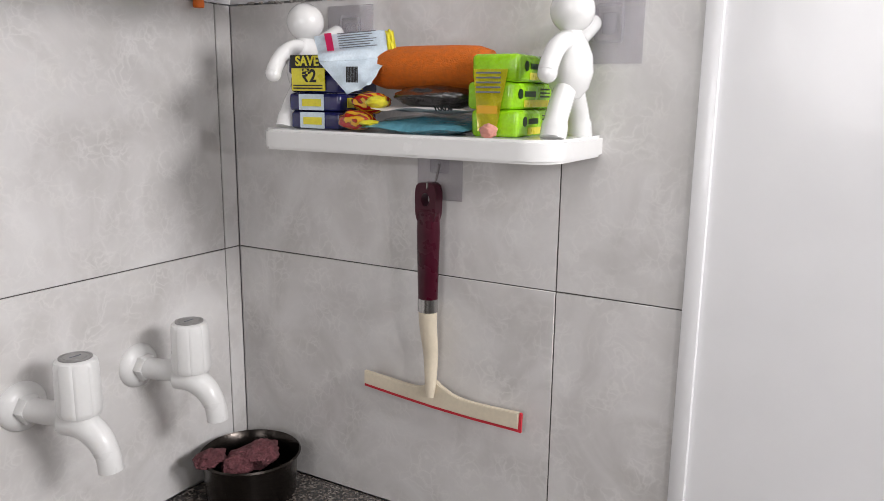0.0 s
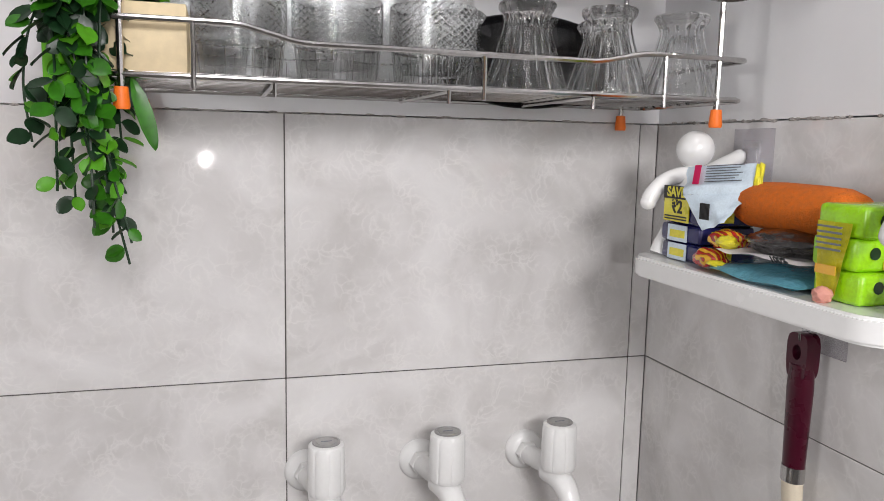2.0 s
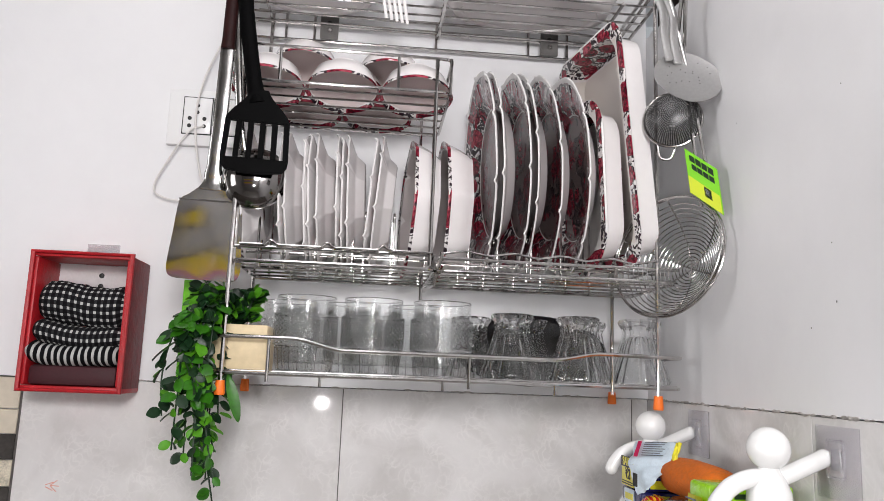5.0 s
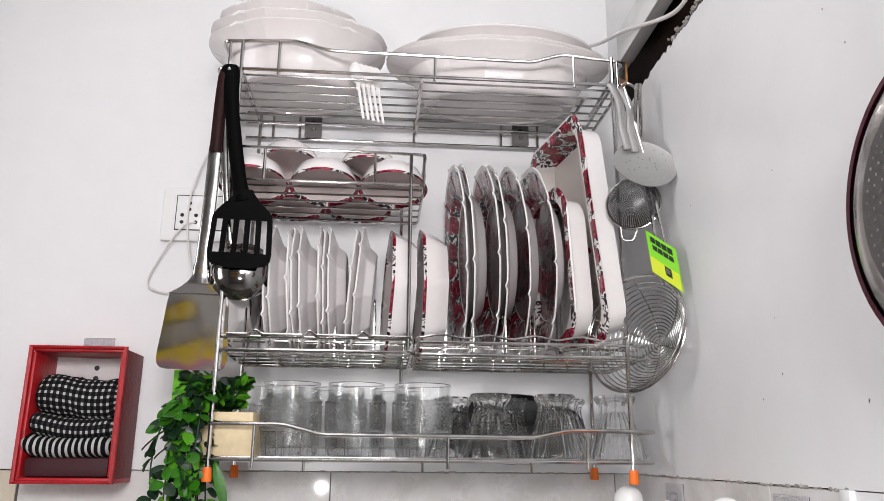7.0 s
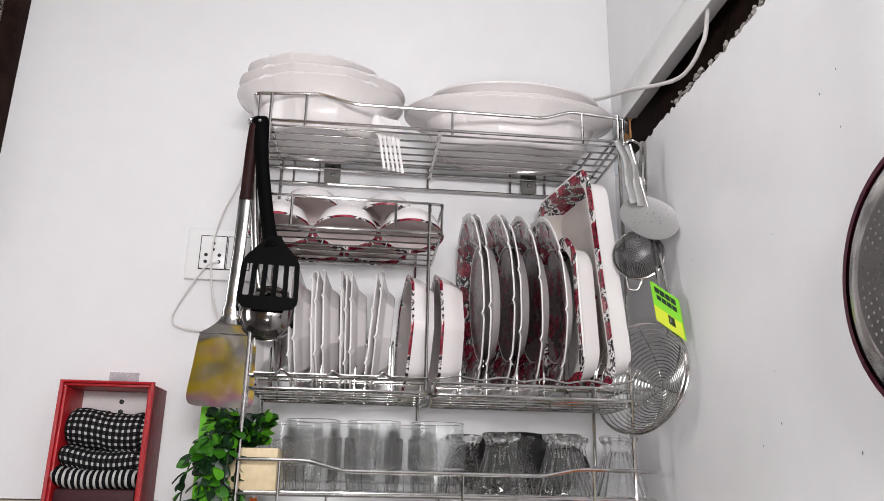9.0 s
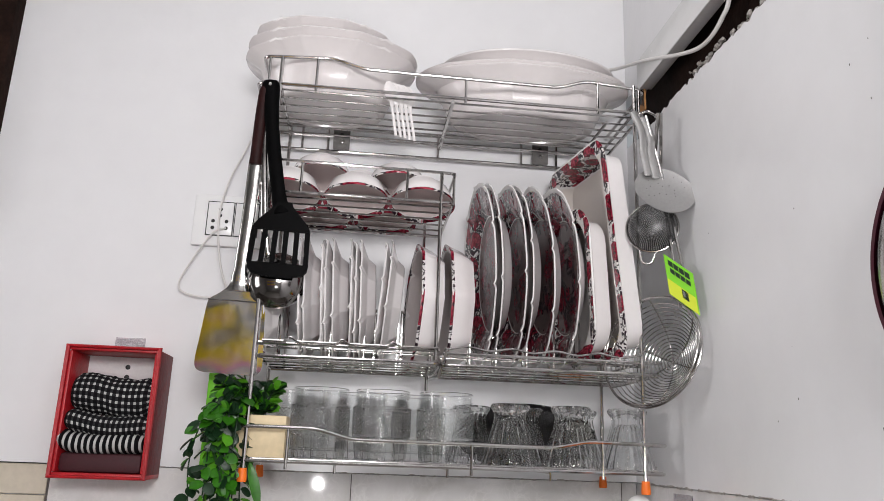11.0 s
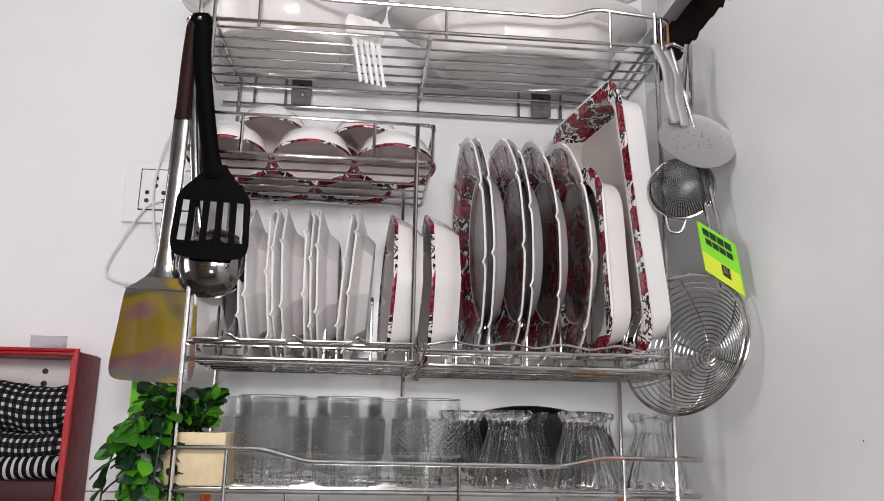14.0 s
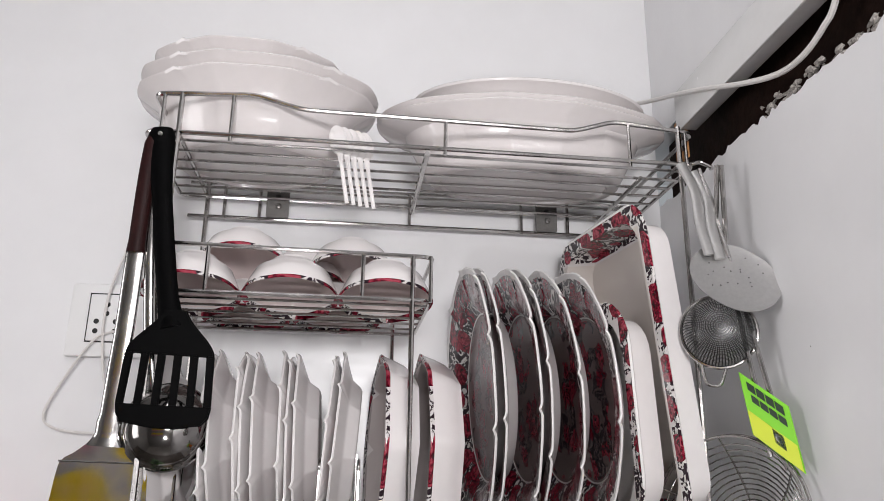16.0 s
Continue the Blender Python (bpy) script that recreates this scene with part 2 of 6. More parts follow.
def mesh_material():
    """Fine woven wire mesh, open between the wires."""
    m = mat("wire_mesh", (0.07, 0.07, 0.07), 0.35, 0.9)
    nt, b = nodes_of(m)
    tc = nt.nodes.new("ShaderNodeTexCoord")
    uv = nt.nodes.new("ShaderNodeSeparateXYZ")
    nt.links.new(tc.outputs["UV"], uv.inputs[0])
    outs = []
    for i, s in enumerate((70, 26)):
        a = nt.nodes.new("ShaderNodeMath")
        a.operation = "MULTIPLY"
        a.inputs[1].default_value = s
        f = nt.nodes.new("ShaderNodeMath")
        f.operation = "FRACT"
        g = nt.nodes.new("ShaderNodeMath")
        g.operation = "LESS_THAN"
        g.inputs[1].default_value = 0.42
        nt.links.new(uv.outputs[i], a.inputs[0]), nt.links.new(a.outputs[0], f.inputs[0]), nt.links.new(f.outputs[0], g.inputs[0])
        outs.append(g.outputs[0])
    mx = nt.nodes.new("ShaderNodeMath")
    mx.operation = "MAXIMUM"
    nt.links.new(outs[0], mx.inputs[0]), nt.links.new(outs[1], mx.inputs[1])
    nt.links.new(mx.outputs[0], b.inputs["Alpha"])
    return m


PLASTER = mat("white_wall_paint", (0.79, 0.79, 0.80), 0.22, var=0.02, scale=3, bump=0.25, bscale=6, bdist=0.01)
# Unseen walls and ceiling: greys picked to cut bounced light, not known paint.
ROOMW = mat("unseen_wall_grey", (0.27, 0.26, 0.25), 0.7, var=0.04, scale=4)
CEILING = mat("ceiling_paint", (0.50, 0.50, 0.50), 0.7, var=0.02, scale=4)
TILE = tile_material()
GROUT = mat("dark_grout", (0.10, 0.09, 0.085), 0.9, var=0.3, scale=80)
GRANITE = granite_material()
FLOORM = mat("floor_tile", (0.32, 0.30, 0.28), 0.3, var=0.06, scale=8)
STEEL = mat("stainless_wire", (0.50, 0.485, 0.475), 0.15, 1.0, var=0.15, scale=60)
STEELB = mat("brushed_steel", (0.50, 0.49, 0.48), 0.16, 1.0, var=0.08, scale=40)
BLADEM = mat("polished_blade_steel", (0.88, 0.87, 0.86), 0.07, 1.0, var=0.06, scale=60)
LADLEM = mat("dark_polished_steel", (0.24, 0.23, 0.225), 0.08, 1.0, var=0.1, scale=40)
STEELD = mat("worn_steel", (0.40, 0.395, 0.39), 0.4, 0.7, var=0.06, scale=40)
BRACKET = mat("zinc_bracket", (0.13, 0.125, 0.12), 0.45, 0.6, var=0.15, scale=100)
ORANGE = mat("orange_rubber", (0.85, 0.17, 0.01), 0.5, var=0.08, scale=120)
WHITEP = mat("white_plastic", (0.82, 0.82, 0.81), 0.22, coat=0.3, var=0.015, scale=20)
TAPW = mat("tap_plastic", (0.80, 0.80, 0.79), 0.3, coat=0.2, var=0.02, scale=40)
CERAM = mat("white_ceramic", (0.80, 0.77, 0.765), 0.12, coat=0.15, var=0.015, scale=20)
# White ceramic with underside shade painted in; the rims keep the lighter CERAM.
CERAMSH = mat("shaded_white_ceramic", (0.74, 0.70, 0.695), 0.13, coat=0.15, var=0.015, scale=20)
# Dark centre colours paint in the shade between the racked plates.
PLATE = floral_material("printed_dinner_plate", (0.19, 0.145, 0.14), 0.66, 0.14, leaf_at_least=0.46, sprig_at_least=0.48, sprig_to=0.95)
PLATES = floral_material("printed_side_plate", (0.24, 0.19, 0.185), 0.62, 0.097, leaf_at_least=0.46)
BOWLM = floral_material("printed_bowl", (0.55, 0.50, 0.49), 0.845, 0.108, leaf_at_least=0.52)
CUPM = floral_material("printed_cup", (0.62, 0.53, 0.515), 0.865, 0.0550, leaf_at_least=0.46, sprig_at_least=2.0, rose_within=0.60)
TRAYM = floral_material("printed_tray", (0.66, 0.61, 0.57), 0.84, 1, square=(0.1125, 0.1725), sprig_at_least=0.66)
DISHM = floral_material("printed_square_dish", (0.7, 0.68, 0.66), 0.80, 1, square=(0.085, 0.120), sprig_at_least=0.9)
BLACKP = mat("black_nylon", (0.002, 0.002, 0.0022), 0.42, var=0.2, scale=60, spec=0.03)
WOODH = mat("dark_handle", (0.018, 0.004, 0.004), 0.5, spec=0.15, var=0.3, scale=60)
MAROON = mat("maroon_handle", (0.052, 0.002, 0.012), 0.28, spec=0.35, var=0.1, scale=30)
CREAM = mat("cream_plastic", (0.72, 0.64, 0.50), 0.35, var=0.05, scale=40)
REDRUB = mat("red_rubber", (0.62, 0.03, 0.05), 0.5)
REDCL = mat("red_box_fabric", (0.40, 0.008, 0.014), 0.45, var=0.2, scale=50, bump=0.4, bscale=60, bdist=0.004)
REDOUT = mat("dark_red_fabric", (0.15, 0.006, 0.010), 0.6, var=0.35, scale=60, bump=0.6, bscale=60, bdist=0.004)
REDIN = mat("maroon_lining", (0.04, 0.004, 0.008), 0.7, var=0.2, scale=60, bump=0.3, bscale=90)
CARD = mat("white_card", (0.72, 0.68, 0.68), 0.6, var=0.05, scale=40)
CHECK = check_material("gingham_cloth", 13, 18)
STRIPE = check_material("striped_cloth", 14, 0)
STRIPEB = check_material("striped_check_cloth", 15, 9)
GLASS = clear(mat("clear_glass", (0.99, 0.99, 0.99), 0.0, trans=1.0, ior=1.5), 0.06)
CUT = clear(mat("cut_glass_groove", (0.97, 0.97, 0.97), 0.05, trans=1.0, ior=1.5), 0.8)
BLACKT = mat("black_lacquer", (0.006, 0.006, 0.007), 0.15)
LEAF = mat("plastic_leaf", (0.026, 0.135, 0.005), 0.36, var=0.3, scale=25)
LEAFL = mat("light_plastic_leaf", (0.075, 0.27, 0.010), 0.36, var=0.25, scale=25)
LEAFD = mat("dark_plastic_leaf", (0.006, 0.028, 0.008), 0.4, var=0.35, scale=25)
LIME = mat("lime_plastic", (0.13, 0.42, 0.02), 0.35, var=0.1, scale=30)
PINE = mat("pale_pine", (0.68, 0.55, 0.34), 0.55, var=0.10, scale=18, bump=0.15, bscale=90)
CLEARP = mat("clear_adhesive_film", (0.92, 0.91, 0.94), 0.1, trans=0.88, ior=1.12)
GREENW = mat("green_soap_wrapper", (0.30, 0.62, 0.008), 0.25, coat=0.5, var=0.15, scale=60, bump=0.4, bscale=70, bdist=0.003)
YELLOW = mat("yellow_wrapper", (0.74, 0.66, 0.03), 0.28, coat=0.5, var=0.1, scale=60, bump=0.3, bscale=70, bdist=0.003)
LABELY = mat("yellow_label_print", (0.80, 0.72, 0.03), 0.25, coat=0.5, var=0.12, scale=140)
NAVY = mat("navy_wrapper", (0.012, 0.014, 0.10), 0.2, coat=0.6, var=0.2, scale=60, bump=0.5, bscale=60, bdist=0.003)
PALEB = mat("pale_wrapper", (0.62, 0.72, 0.80), 0.3, coat=0.4, var=0.1, scale=80, bump=0.3, bscale=70, bdist=0.003)
REDW = mat("red_striped_wrapper", (0.50, 0.03, 0.02), 0.22, coat=0.6)
nt, b = nodes_of(REDW)
wv, tcn = nt.nodes.new("ShaderNodeTexWave"), nt.nodes.new("ShaderNodeTexCoord")
wv.inputs["Scale"].default_value, wv.inputs["Distortion"].default_value = 70, 1.5
nt.links.new(tcn.outputs["Object"], wv.inputs["Vector"])
nt.links.new(ramp_node(nt, wv.outputs["Fac"], [(0.35, (0.42, 0.012, 0.01)), (0.55, (0.12, 0.01, 0.012)), (0.75, (0.74, 0.40, 0.02))]).outputs[0], b.inputs["Base Color"])
INK = mat("black_ink", (0.012, 0.012, 0.012), 0.5)
PINKB = mat("pink_print", (0.75, 0.03, 0.16), 0.4)
GREYINK = mat("grey_print", (0.16, 0.17, 0.2), 0.5)
SPONGE = mat("orange_scrub_net", (0.72, 0.155, 0.004), 0.7, var=0.18, scale=200, bump=1.0, bscale=620, bdist=0.003)
SCRUB = mat("black_scrubber", (0.012, 0.010, 0.010), 0.14, coat=1.0, var=0.5, scale=300, bump=1.0, bscale=260, bdist=0.006)
BLUEP = mat("blue_film_packet", (0.10, 0.30, 0.38), 0.15, coat=0.6, var=0.2, scale=40, bump=0.6, bscale=45, bdist=0.006)
PINKS = mat("pink_knot", (0.66, 0.30, 0.24), 0.5)
COPPERB = mat("dark_bowl_metal", (0.055, 0.048, 0.043), 0.24, 0.95, var=0.3, scale=30)
WOOL = mat("pink_grey_scrub_cloth", (0.15, 0.05, 0.058), 0.9, var=0.5, scale=160, bump=1.0, bscale=300, bdist=0.006)
DARKW = mat("dark_stained_beam", (0.016, 0.008, 0.006), 0.85, spec=0.1, var=0.4, scale=20, bump=0.5, bscale=70, bdist=0.004)
CEMENT = mat("broken_cement", (0.40, 0.375, 0.35), 0.95, var=0.4, scale=120, bump=1.0, bscale=180, bdist=0.006)
TRUNK = mat("pvc_trunking", (0.62, 0.60, 0.60), 0.35, var=0.05, scale=20)
CARTON = mat("printed_carton", (0.42, 0.20, 0.07), 0.7, var=0.3, scale=90)
CABLE = mat("white_cable", (0.70, 0.68, 0.66), 0.4, var=0.04, scale=50)
SOCKW = mat("switch_plate_plastic", (0.80, 0.80, 0.80), 0.3, coat=0.2)
MESHM = mesh_material()
TAGY = mat("yellow_card_print", (0.62, 0.72, 0.03), 0.4)
TAGG = mat("green_yellow_card", (0.22, 0.66, 0.02), 0.4)
BEIGE = mat("beige_border_tile", (0.60, 0.54, 0.44), 0.3, var=0.06, scale=20)
DARKT = mat("dark_border_tile", (0.05, 0.045, 0.042), 0.3, var=0.3, scale=40)
CREAMT = mat("cream_patterned_tile", (0.55, 0.50, 0.40), 0.3, var=0.35, scale=70)
DOTM = mat("pan_base_steel", (0.16, 0.155, 0.15), 0.4, 0.8, var=0.15, scale=50)
HANGY = mat("yellow_cloth", (0.85, 0.62, 0.01), 0.85, var=0.15, scale=12)
HANGP = mat("pink_cloth", (0.62, 0.25, 0.36), 0.85, var=0.15, scale=12)
HANGD = mat("grey_cloth", (0.12, 0.12, 0.12), 0.85, var=0.2, scale=12)

# ---- building helpers ----


def thing(name, label, category, group="", at=(0, 0, 0)):
    ob = new(name)
    ob.location = at
    ob.empty_display_size = 0.02
    return tagged(ob, label, category, group)


def link_mesh(name, bm, mats, smooth=True):
    me = bpy.data.meshes.new(name)
    bm.to_mesh(me)
    bm.free()
    for m in (mats if isinstance(mats, (list, tuple)) else [mats]):
        me.materials.append(m)
    if smooth:
        me.shade_smooth()
        me.set_sharp_from_angle(angle=radians(40))
    return new(name, me)


def part(name, bm, mats, parent=None, label="", m=None, smooth=True):
    ob = link_mesh(name, bm, mats, smooth)
    if m is not None:
        ob.matrix_basis = m
    if parent is not None:
        ob.parent = parent
    if label:
        ob["label"] = label
    return ob


def box(bm, lo, hi, bevel=0.0, seg=2, idx=0):
    before = set(bm.faces)
    r = bmesh.ops.create_cube(bm, size=1)
    c = [(a + b) / 2 for a, b in zip(lo, hi)]
    s = [abs(b - a) for a, b in zip(lo, hi)]
    for v in r["verts"]:
        v.co = Vector((c[0] + v.co.x * s[0], c[1] + v.co.y * s[1], c[2] + v.co.z * s[2]))
    if bevel:
        es = {e for v in r["verts"] for e in v.link_edges}
        bmesh.ops.bevel(bm, geom=list(es), offset=bevel, segments=seg, affect="EDGES", profile=0.5)
    for f in bm.faces:
        if f not in before:
            f.material_index = idx
    return bm


def boxed(lo, hi, bevel=0.0, seg=2):
    return box(bmesh.new(), lo, hi, bevel, seg)


def tube(bm, pts, r, n=8, closed=False, radii=None, flat=1.0):
    """A swept round (or flattened) bar along pts."""
    P = [Vector(p) for p in pts]
    k = len(P)
    tang = []
    for i in range(k):
        a = P[(i - 1) % k] if closed or i else P[i]
        c = P[(i + 1) % k] if closed or i < k - 1 else P[i]
        tang.append((c - a).normalized())
    up = Vector((0, 0, 1)) if abs(tang[0].z) < 0.9 else Vector((0, 1, 0))
    side = tang[0].cross(up).normalized()
    rings = []
    for i in range(k):
        side = (side - tang[i] * side.dot(tang[i])).normalized()
        other = tang[i].cross(side)
        rr = radii[i] if radii else r
        rings.append([bm.verts.new(P[i] + (side * math.cos(a) + other * math.sin(a) * flat) * rr) for a in (2 * math.pi * j / n for j in range(n))])
    for i in range(k if closed else k - 1):
        A, B = rings[i], rings[(i + 1) % k]
        for j in range(n):
            bm.faces.new((A[j], A[(j + 1) % n], B[(j + 1) % n], B[j]))
    if not closed:
        bm.faces.new(list(reversed(rings[0])))
        bm.faces.new(rings[-1])
    return bm


def wire(name, pts, r, parent, material=None, closed=False, n=8, label=""):
    bm = tube(bmesh.new(), pts, r, n, closed)
    bmesh.ops.recalc_face_normals(bm, faces=bm.faces[:])
    return part(name, bm, material or STEEL, parent, label)


def bend(pts, r=0.012, k=5):
    """The same line with its corners rounded."""
    P = [Vector(p) for p in pts]
    out = [P[0]]
    for a, b, c in zip(P, P[1:], P[2:]):
        d1, d2 = (a - b), (c - b)
        q = min(r, d1.length * 0.45, d2.length * 0.45)
        s, e = b + d1.normalized() * q, b + d2.normalized() * q
        for i in range(k + 1):
            t = i / k
            out.append(s * (1 - t) ** 2 + b * 2 * t * (1 - t) + e * t * t)
    out.append(P[-1])
    return out


def spline(pts, k=8):
    P = [Vector(p) for p in pts]
    P = [P[0] * 2 - P[1]] + P + [P[-1] * 2 - P[-2]]
    out = []
    for i in range(1, len(P) - 2):
        a, b, c, d = P[i - 1:i + 3]
        for j in range(k):
            t = j / k
            out.append(0.5 * ((2 * b) + (c - a) * t + (2 * a - 5 * b + 4 * c - d) * t * t + (3 * b - a - 3 * c + d) * t ** 3))
    out.append(P[-2])
    return out


def lathe(bm, profile, n=40, wave=0.0, lobes=12, wave_from=0.0, shape=None, face_split=None, cap=True):
    """Turn (r, z) rows round z. wave: the outline's scallops towards the rim; shape(angle): a factor on the radius."""
    rmax = max(r for r, _ in profile)
    uvl = bm.loops.layers.uv.verify()
    rings = []
    for r, z in profile:
        if r < 1e-6:
            rings.append([bm.verts.new((0, 0, z))])
            continue
        ring = []
        for j in range(n):
            a = 2 * math.pi * j / n
            f = shape(a) if shape else 1.0
            w = max(0.0, (r / rmax - wave_from) / max(1e-6, 1 - wave_from)) if wave else 0
            s = 1 + wave * w * (abs(math.cos(a * lobes / 2)) ** 0.6 - 0.6)
            ring.append(bm.verts.new((r * f * s * math.cos(a), r * f * s * math.sin(a), z)))
        rings.append(ring)
    L = len(profile) - 1
    for i in range(L):
        A, B = rings[i], rings[i + 1]
        for j in range(n):
            j2 = (j + 1) % n
            if len(A) == 1 and len(B) == 1:
                continue
            if len(A) == 1:
                vs, uv = (A[0], B[j2], B[j]), ((j / n, i / L), ((j + 1) / n, (i + 1) / L), (j / n, (i + 1) / L))
            elif len(B) == 1:
                vs, uv = (A[j], A[j2], B[0]), ((j / n, i / L), ((j + 1) / n, i / L), (j / n, (i + 1) / L))
            else:
                vs = (A[j], A[j2], B[j2], B[j])
                uv = ((j / n, i / L), ((j + 1) / n, i / L), ((j + 1) / n, (i + 1) / L), (j / n, (i + 1) / L))
            f = bm.faces.new(vs)
            for lp, c in zip(f.loops, uv):
                lp[uvl].uv = c
            if face_split is not None:
                f.material_index = 0 if i < face_split else 1
    return bm


def ball(bm, c, rx, ry=None, rz=None, seg=24, rings=14):
    ry, rz = ry or rx, rz or rx
    r = bmesh.ops.create_uvsphere(bm, u_segments=seg, v_segments=rings, radius=1)
    for v in r["verts"]:
        v.co = Vector((c[0] + v.co.x * rx, c[1] + v.co.y * ry, c[2] + v.co.z * rz))
    return bm


def outline_solid(bm, pts, depth, bevel=0.0):
    """A flat outline in x, z, given thickness in y (0 to depth)."""
    vs = [bm.verts.new((x, 0, z)) for x, z in pts]
    f = bm.faces.new(vs)
    r = bmesh.ops.extrude_face_region(bm, geom=[f])
    for v in r["geom"]:
        if isinstance(v, bmesh.types.BMVert):
            v.co.y += depth
    bmesh.ops.recalc_face_normals(bm, faces=bm.faces[:])
    if bevel:
        es = [e for e in bm.edges if abs(e.verts[0].co.y - e.verts[1].co.y) < 1e-7]
        bmesh.ops.bevel(bm, geom=es, offset=bevel, segments=2, affect="EDGES")
    return bm


def rounded(w, h, r, k=6):
    """A rounded rectangle round the origin, as points."""
    out = []
    for cx, cy, a0 in ((w / 2 - r, h / 2 - r, 0), (-w / 2 + r, h / 2 - r, 90), (-w / 2 + r, -h / 2 + r, 180), (w / 2 - r, -h / 2 + r, 270)):
        for i in range(k + 1):
            a = radians(a0 + 90 * i / k)
            out.append((cx + r * math.cos(a), cy + r * math.sin(a)))
    return out


def letters(name, body, size, m, parent, material, depth=0.0002):
    cu = bpy.data.curves.new(name, "FONT")
    cu.offset = 0.03 * size
    cu.body, cu.size, cu.extrude, cu.align_x, cu.align_y = body, size, depth, "CENTER", "CENTER"
    cu.materials.append(material)
    ob = new(name, cu)
    ob.matrix_basis = m
    ob.parent = parent
    return ob


def facing(origin, right, up):
    """A pose whose x runs along right, y along up and z towards the viewer."""
    x = Vector(right).normalized()
    y = Vector(up)
    y = (y - x * y.dot(x)).normalized()
    z = x.cross(y)
    m = Matrix((x, y, z)).transposed().to_4x4()
    m.translation = origin
    return m


# ---- setting: walls, floor, ceiling, counter ----
ROOM_X, ROOM_Y, FLOOR_Z, CEIL_Z = -2.15, -2.3, 0.157, 2.92
COUNTER = 1.057


def setting(name, bm, material, label, category="wall", smooth=False):
    ob = link_mesh(name, bm, material, smooth)
    return tagged(ob, label, category, kind="structure")


setting("floor", boxed((ROOM_X - 0.1, ROOM_Y - 0.1, FLOOR_Z - 0.1), (0.3, 0.2, FLOOR_Z)), FLOORM, "unseen grey floor closing the room", "floor")
setting("ceiling", boxed((ROOM_X - 0.1, ROOM_Y - 0.1, CEIL_Z), (0.3, 0.2, CEIL_Z + 0.1)), CEILING, "unseen grey ceiling closing the room, darkened to cut bounced light", "ceiling")
bm = bmesh.new()
box(bm, (-1.115, 0.0, 1.668), (0.0, 0.15, CEIL_Z))
box(bm, (ROOM_X, 0.0, 1.668), (-1.117, 0.15, 2.05))
box(bm, (ROOM_X, 0.012, FLOOR_Z), (0.0, 0.15, 1.666))
wall_a = setting("wall_north", bm, PLASTER, "white glossy painted wall above grey tiles")
# Unseen west and south walls, added dark to keep the room's bounce low.
bm = boxed((ROOM_X - 0.1, ROOM_Y, FLOOR_Z), (ROOM_X, 0.15, CEIL_Z))
setting("wall_west", bm, ROOMW, "unseen wall closing the room, greyed to cut bounced light")
setting("wall_south", boxed((ROOM_X, ROOM_Y - 0.1, FLOOR_Z), (0.15, ROOM_Y, CEIL_Z)), ROOMW, "unseen wall closing the room, greyed to cut bounced light")

# east wall: tiled part, painted part with a ragged upper edge, and the wall above the open slot
bm = bmesh.new()
box(bm, (0.012, ROOM_Y, FLOOR_Z), (0.15, 0.15, 1.666))
box(bm, (0.0, ROOM_Y, FLOOR_Z), (0.0115, -0.597, 1.667))
box(bm, (0.0, ROOM_Y, 2.368), (0.15, 0.15, CEIL_Z))
rng = random.Random(5)
edge = []
y = 0.0
while y > ROOM_Y:
    z = 2.269 + 0.004 * math.sin(y * 17) + 0.006 * noise.noise(Vector((y * 60, 2, 1))) + rng.uniform(-0.0015, 0.0015)
    if -0.36 < y < -0.24:
        z -= 0.006 * rng.uniform(0.2, 1.0)
    edge.append((y, z))
    y -= rng.uniform(0.003, 0.008) if y > -0.9 else 0.1
edge.append((ROOM_Y, 2.272))
front = [bm.verts.new((0.0, a, b)) for a, b in edge]
back = [bm.verts.new((0.03, a + rng.uniform(-0.004, 0.004), b + rng.uniform(-0.006, 0.004))) for a, b in edge]
low = [bm.verts.new((0.0, a, 1.668)) for a, b in edge]
for i in range(len(edge) - 1):
    bm.faces.new((low[i], low[i + 1], front[i + 1], front[i]))
    f = bm.faces.new((front[i], front[i + 1], back[i + 1], back[i]))
    f.material_index = 1
box(bm, (0.03, ROOM_Y, 1.668), (0.15, 0.15, 2.25))
wall_b = setting("wall_east", bm, [PLASTER, CEMENT], "white glossy painted wall with a broken upper edge")

rng = random.Random(21)
bm = bmesh.new()
for i in range(420):
    y = -0.27 - 0.6 * rng.random()
    r = rng.uniform(0.0012, 0.0042)
    ball(bm, (rng.uniform(0.0, 0.022), y, 2.271 + 0.004 * math.sin(y * 17) + rng.uniform(-0.004, 0.009)), r * rng.uniform(0.7, 1.2), r * rng.uniform(0.8, 2.2), r * rng.uniform(0.6, 1.1), 6, 4)
for v in bm.verts:
    v.co += Vector((noise.noise(v.co * 260), noise.noise(v.co * 240 + Vector((3, 1, 2))), noise.noise(v.co * 250 + Vector((7, 5, 1))))) * 0.002
tagged(part("broken_edge", bm, CEMENT, wall_b, "crumbling grey cement edge", smooth=False), kind="stuff")

slab = link_mesh("worktop", boxed((ROOM_X, -0.62, COUNTER - 0.03), (0.0, 0.0, COUNTER), 0.003), GRANITE)
tagged(slab, "speckled dark granite kitchen worktop", "worktop", kind="structure")
base = setting("worktop_base", boxed((ROOM_X, -0.58, FLOOR_Z), (0.0, 0.0, COUNTER - 0.032)), PLASTER, "white plastered masonry base under the worktop", "base")
trim = setting("trim", boxed((-0.005, -0.597, COUNTER), (0.0115, -0.5805, 1.668), 0.002), PLASTER, "white edging strip at the end of the tiles", "trim", True)

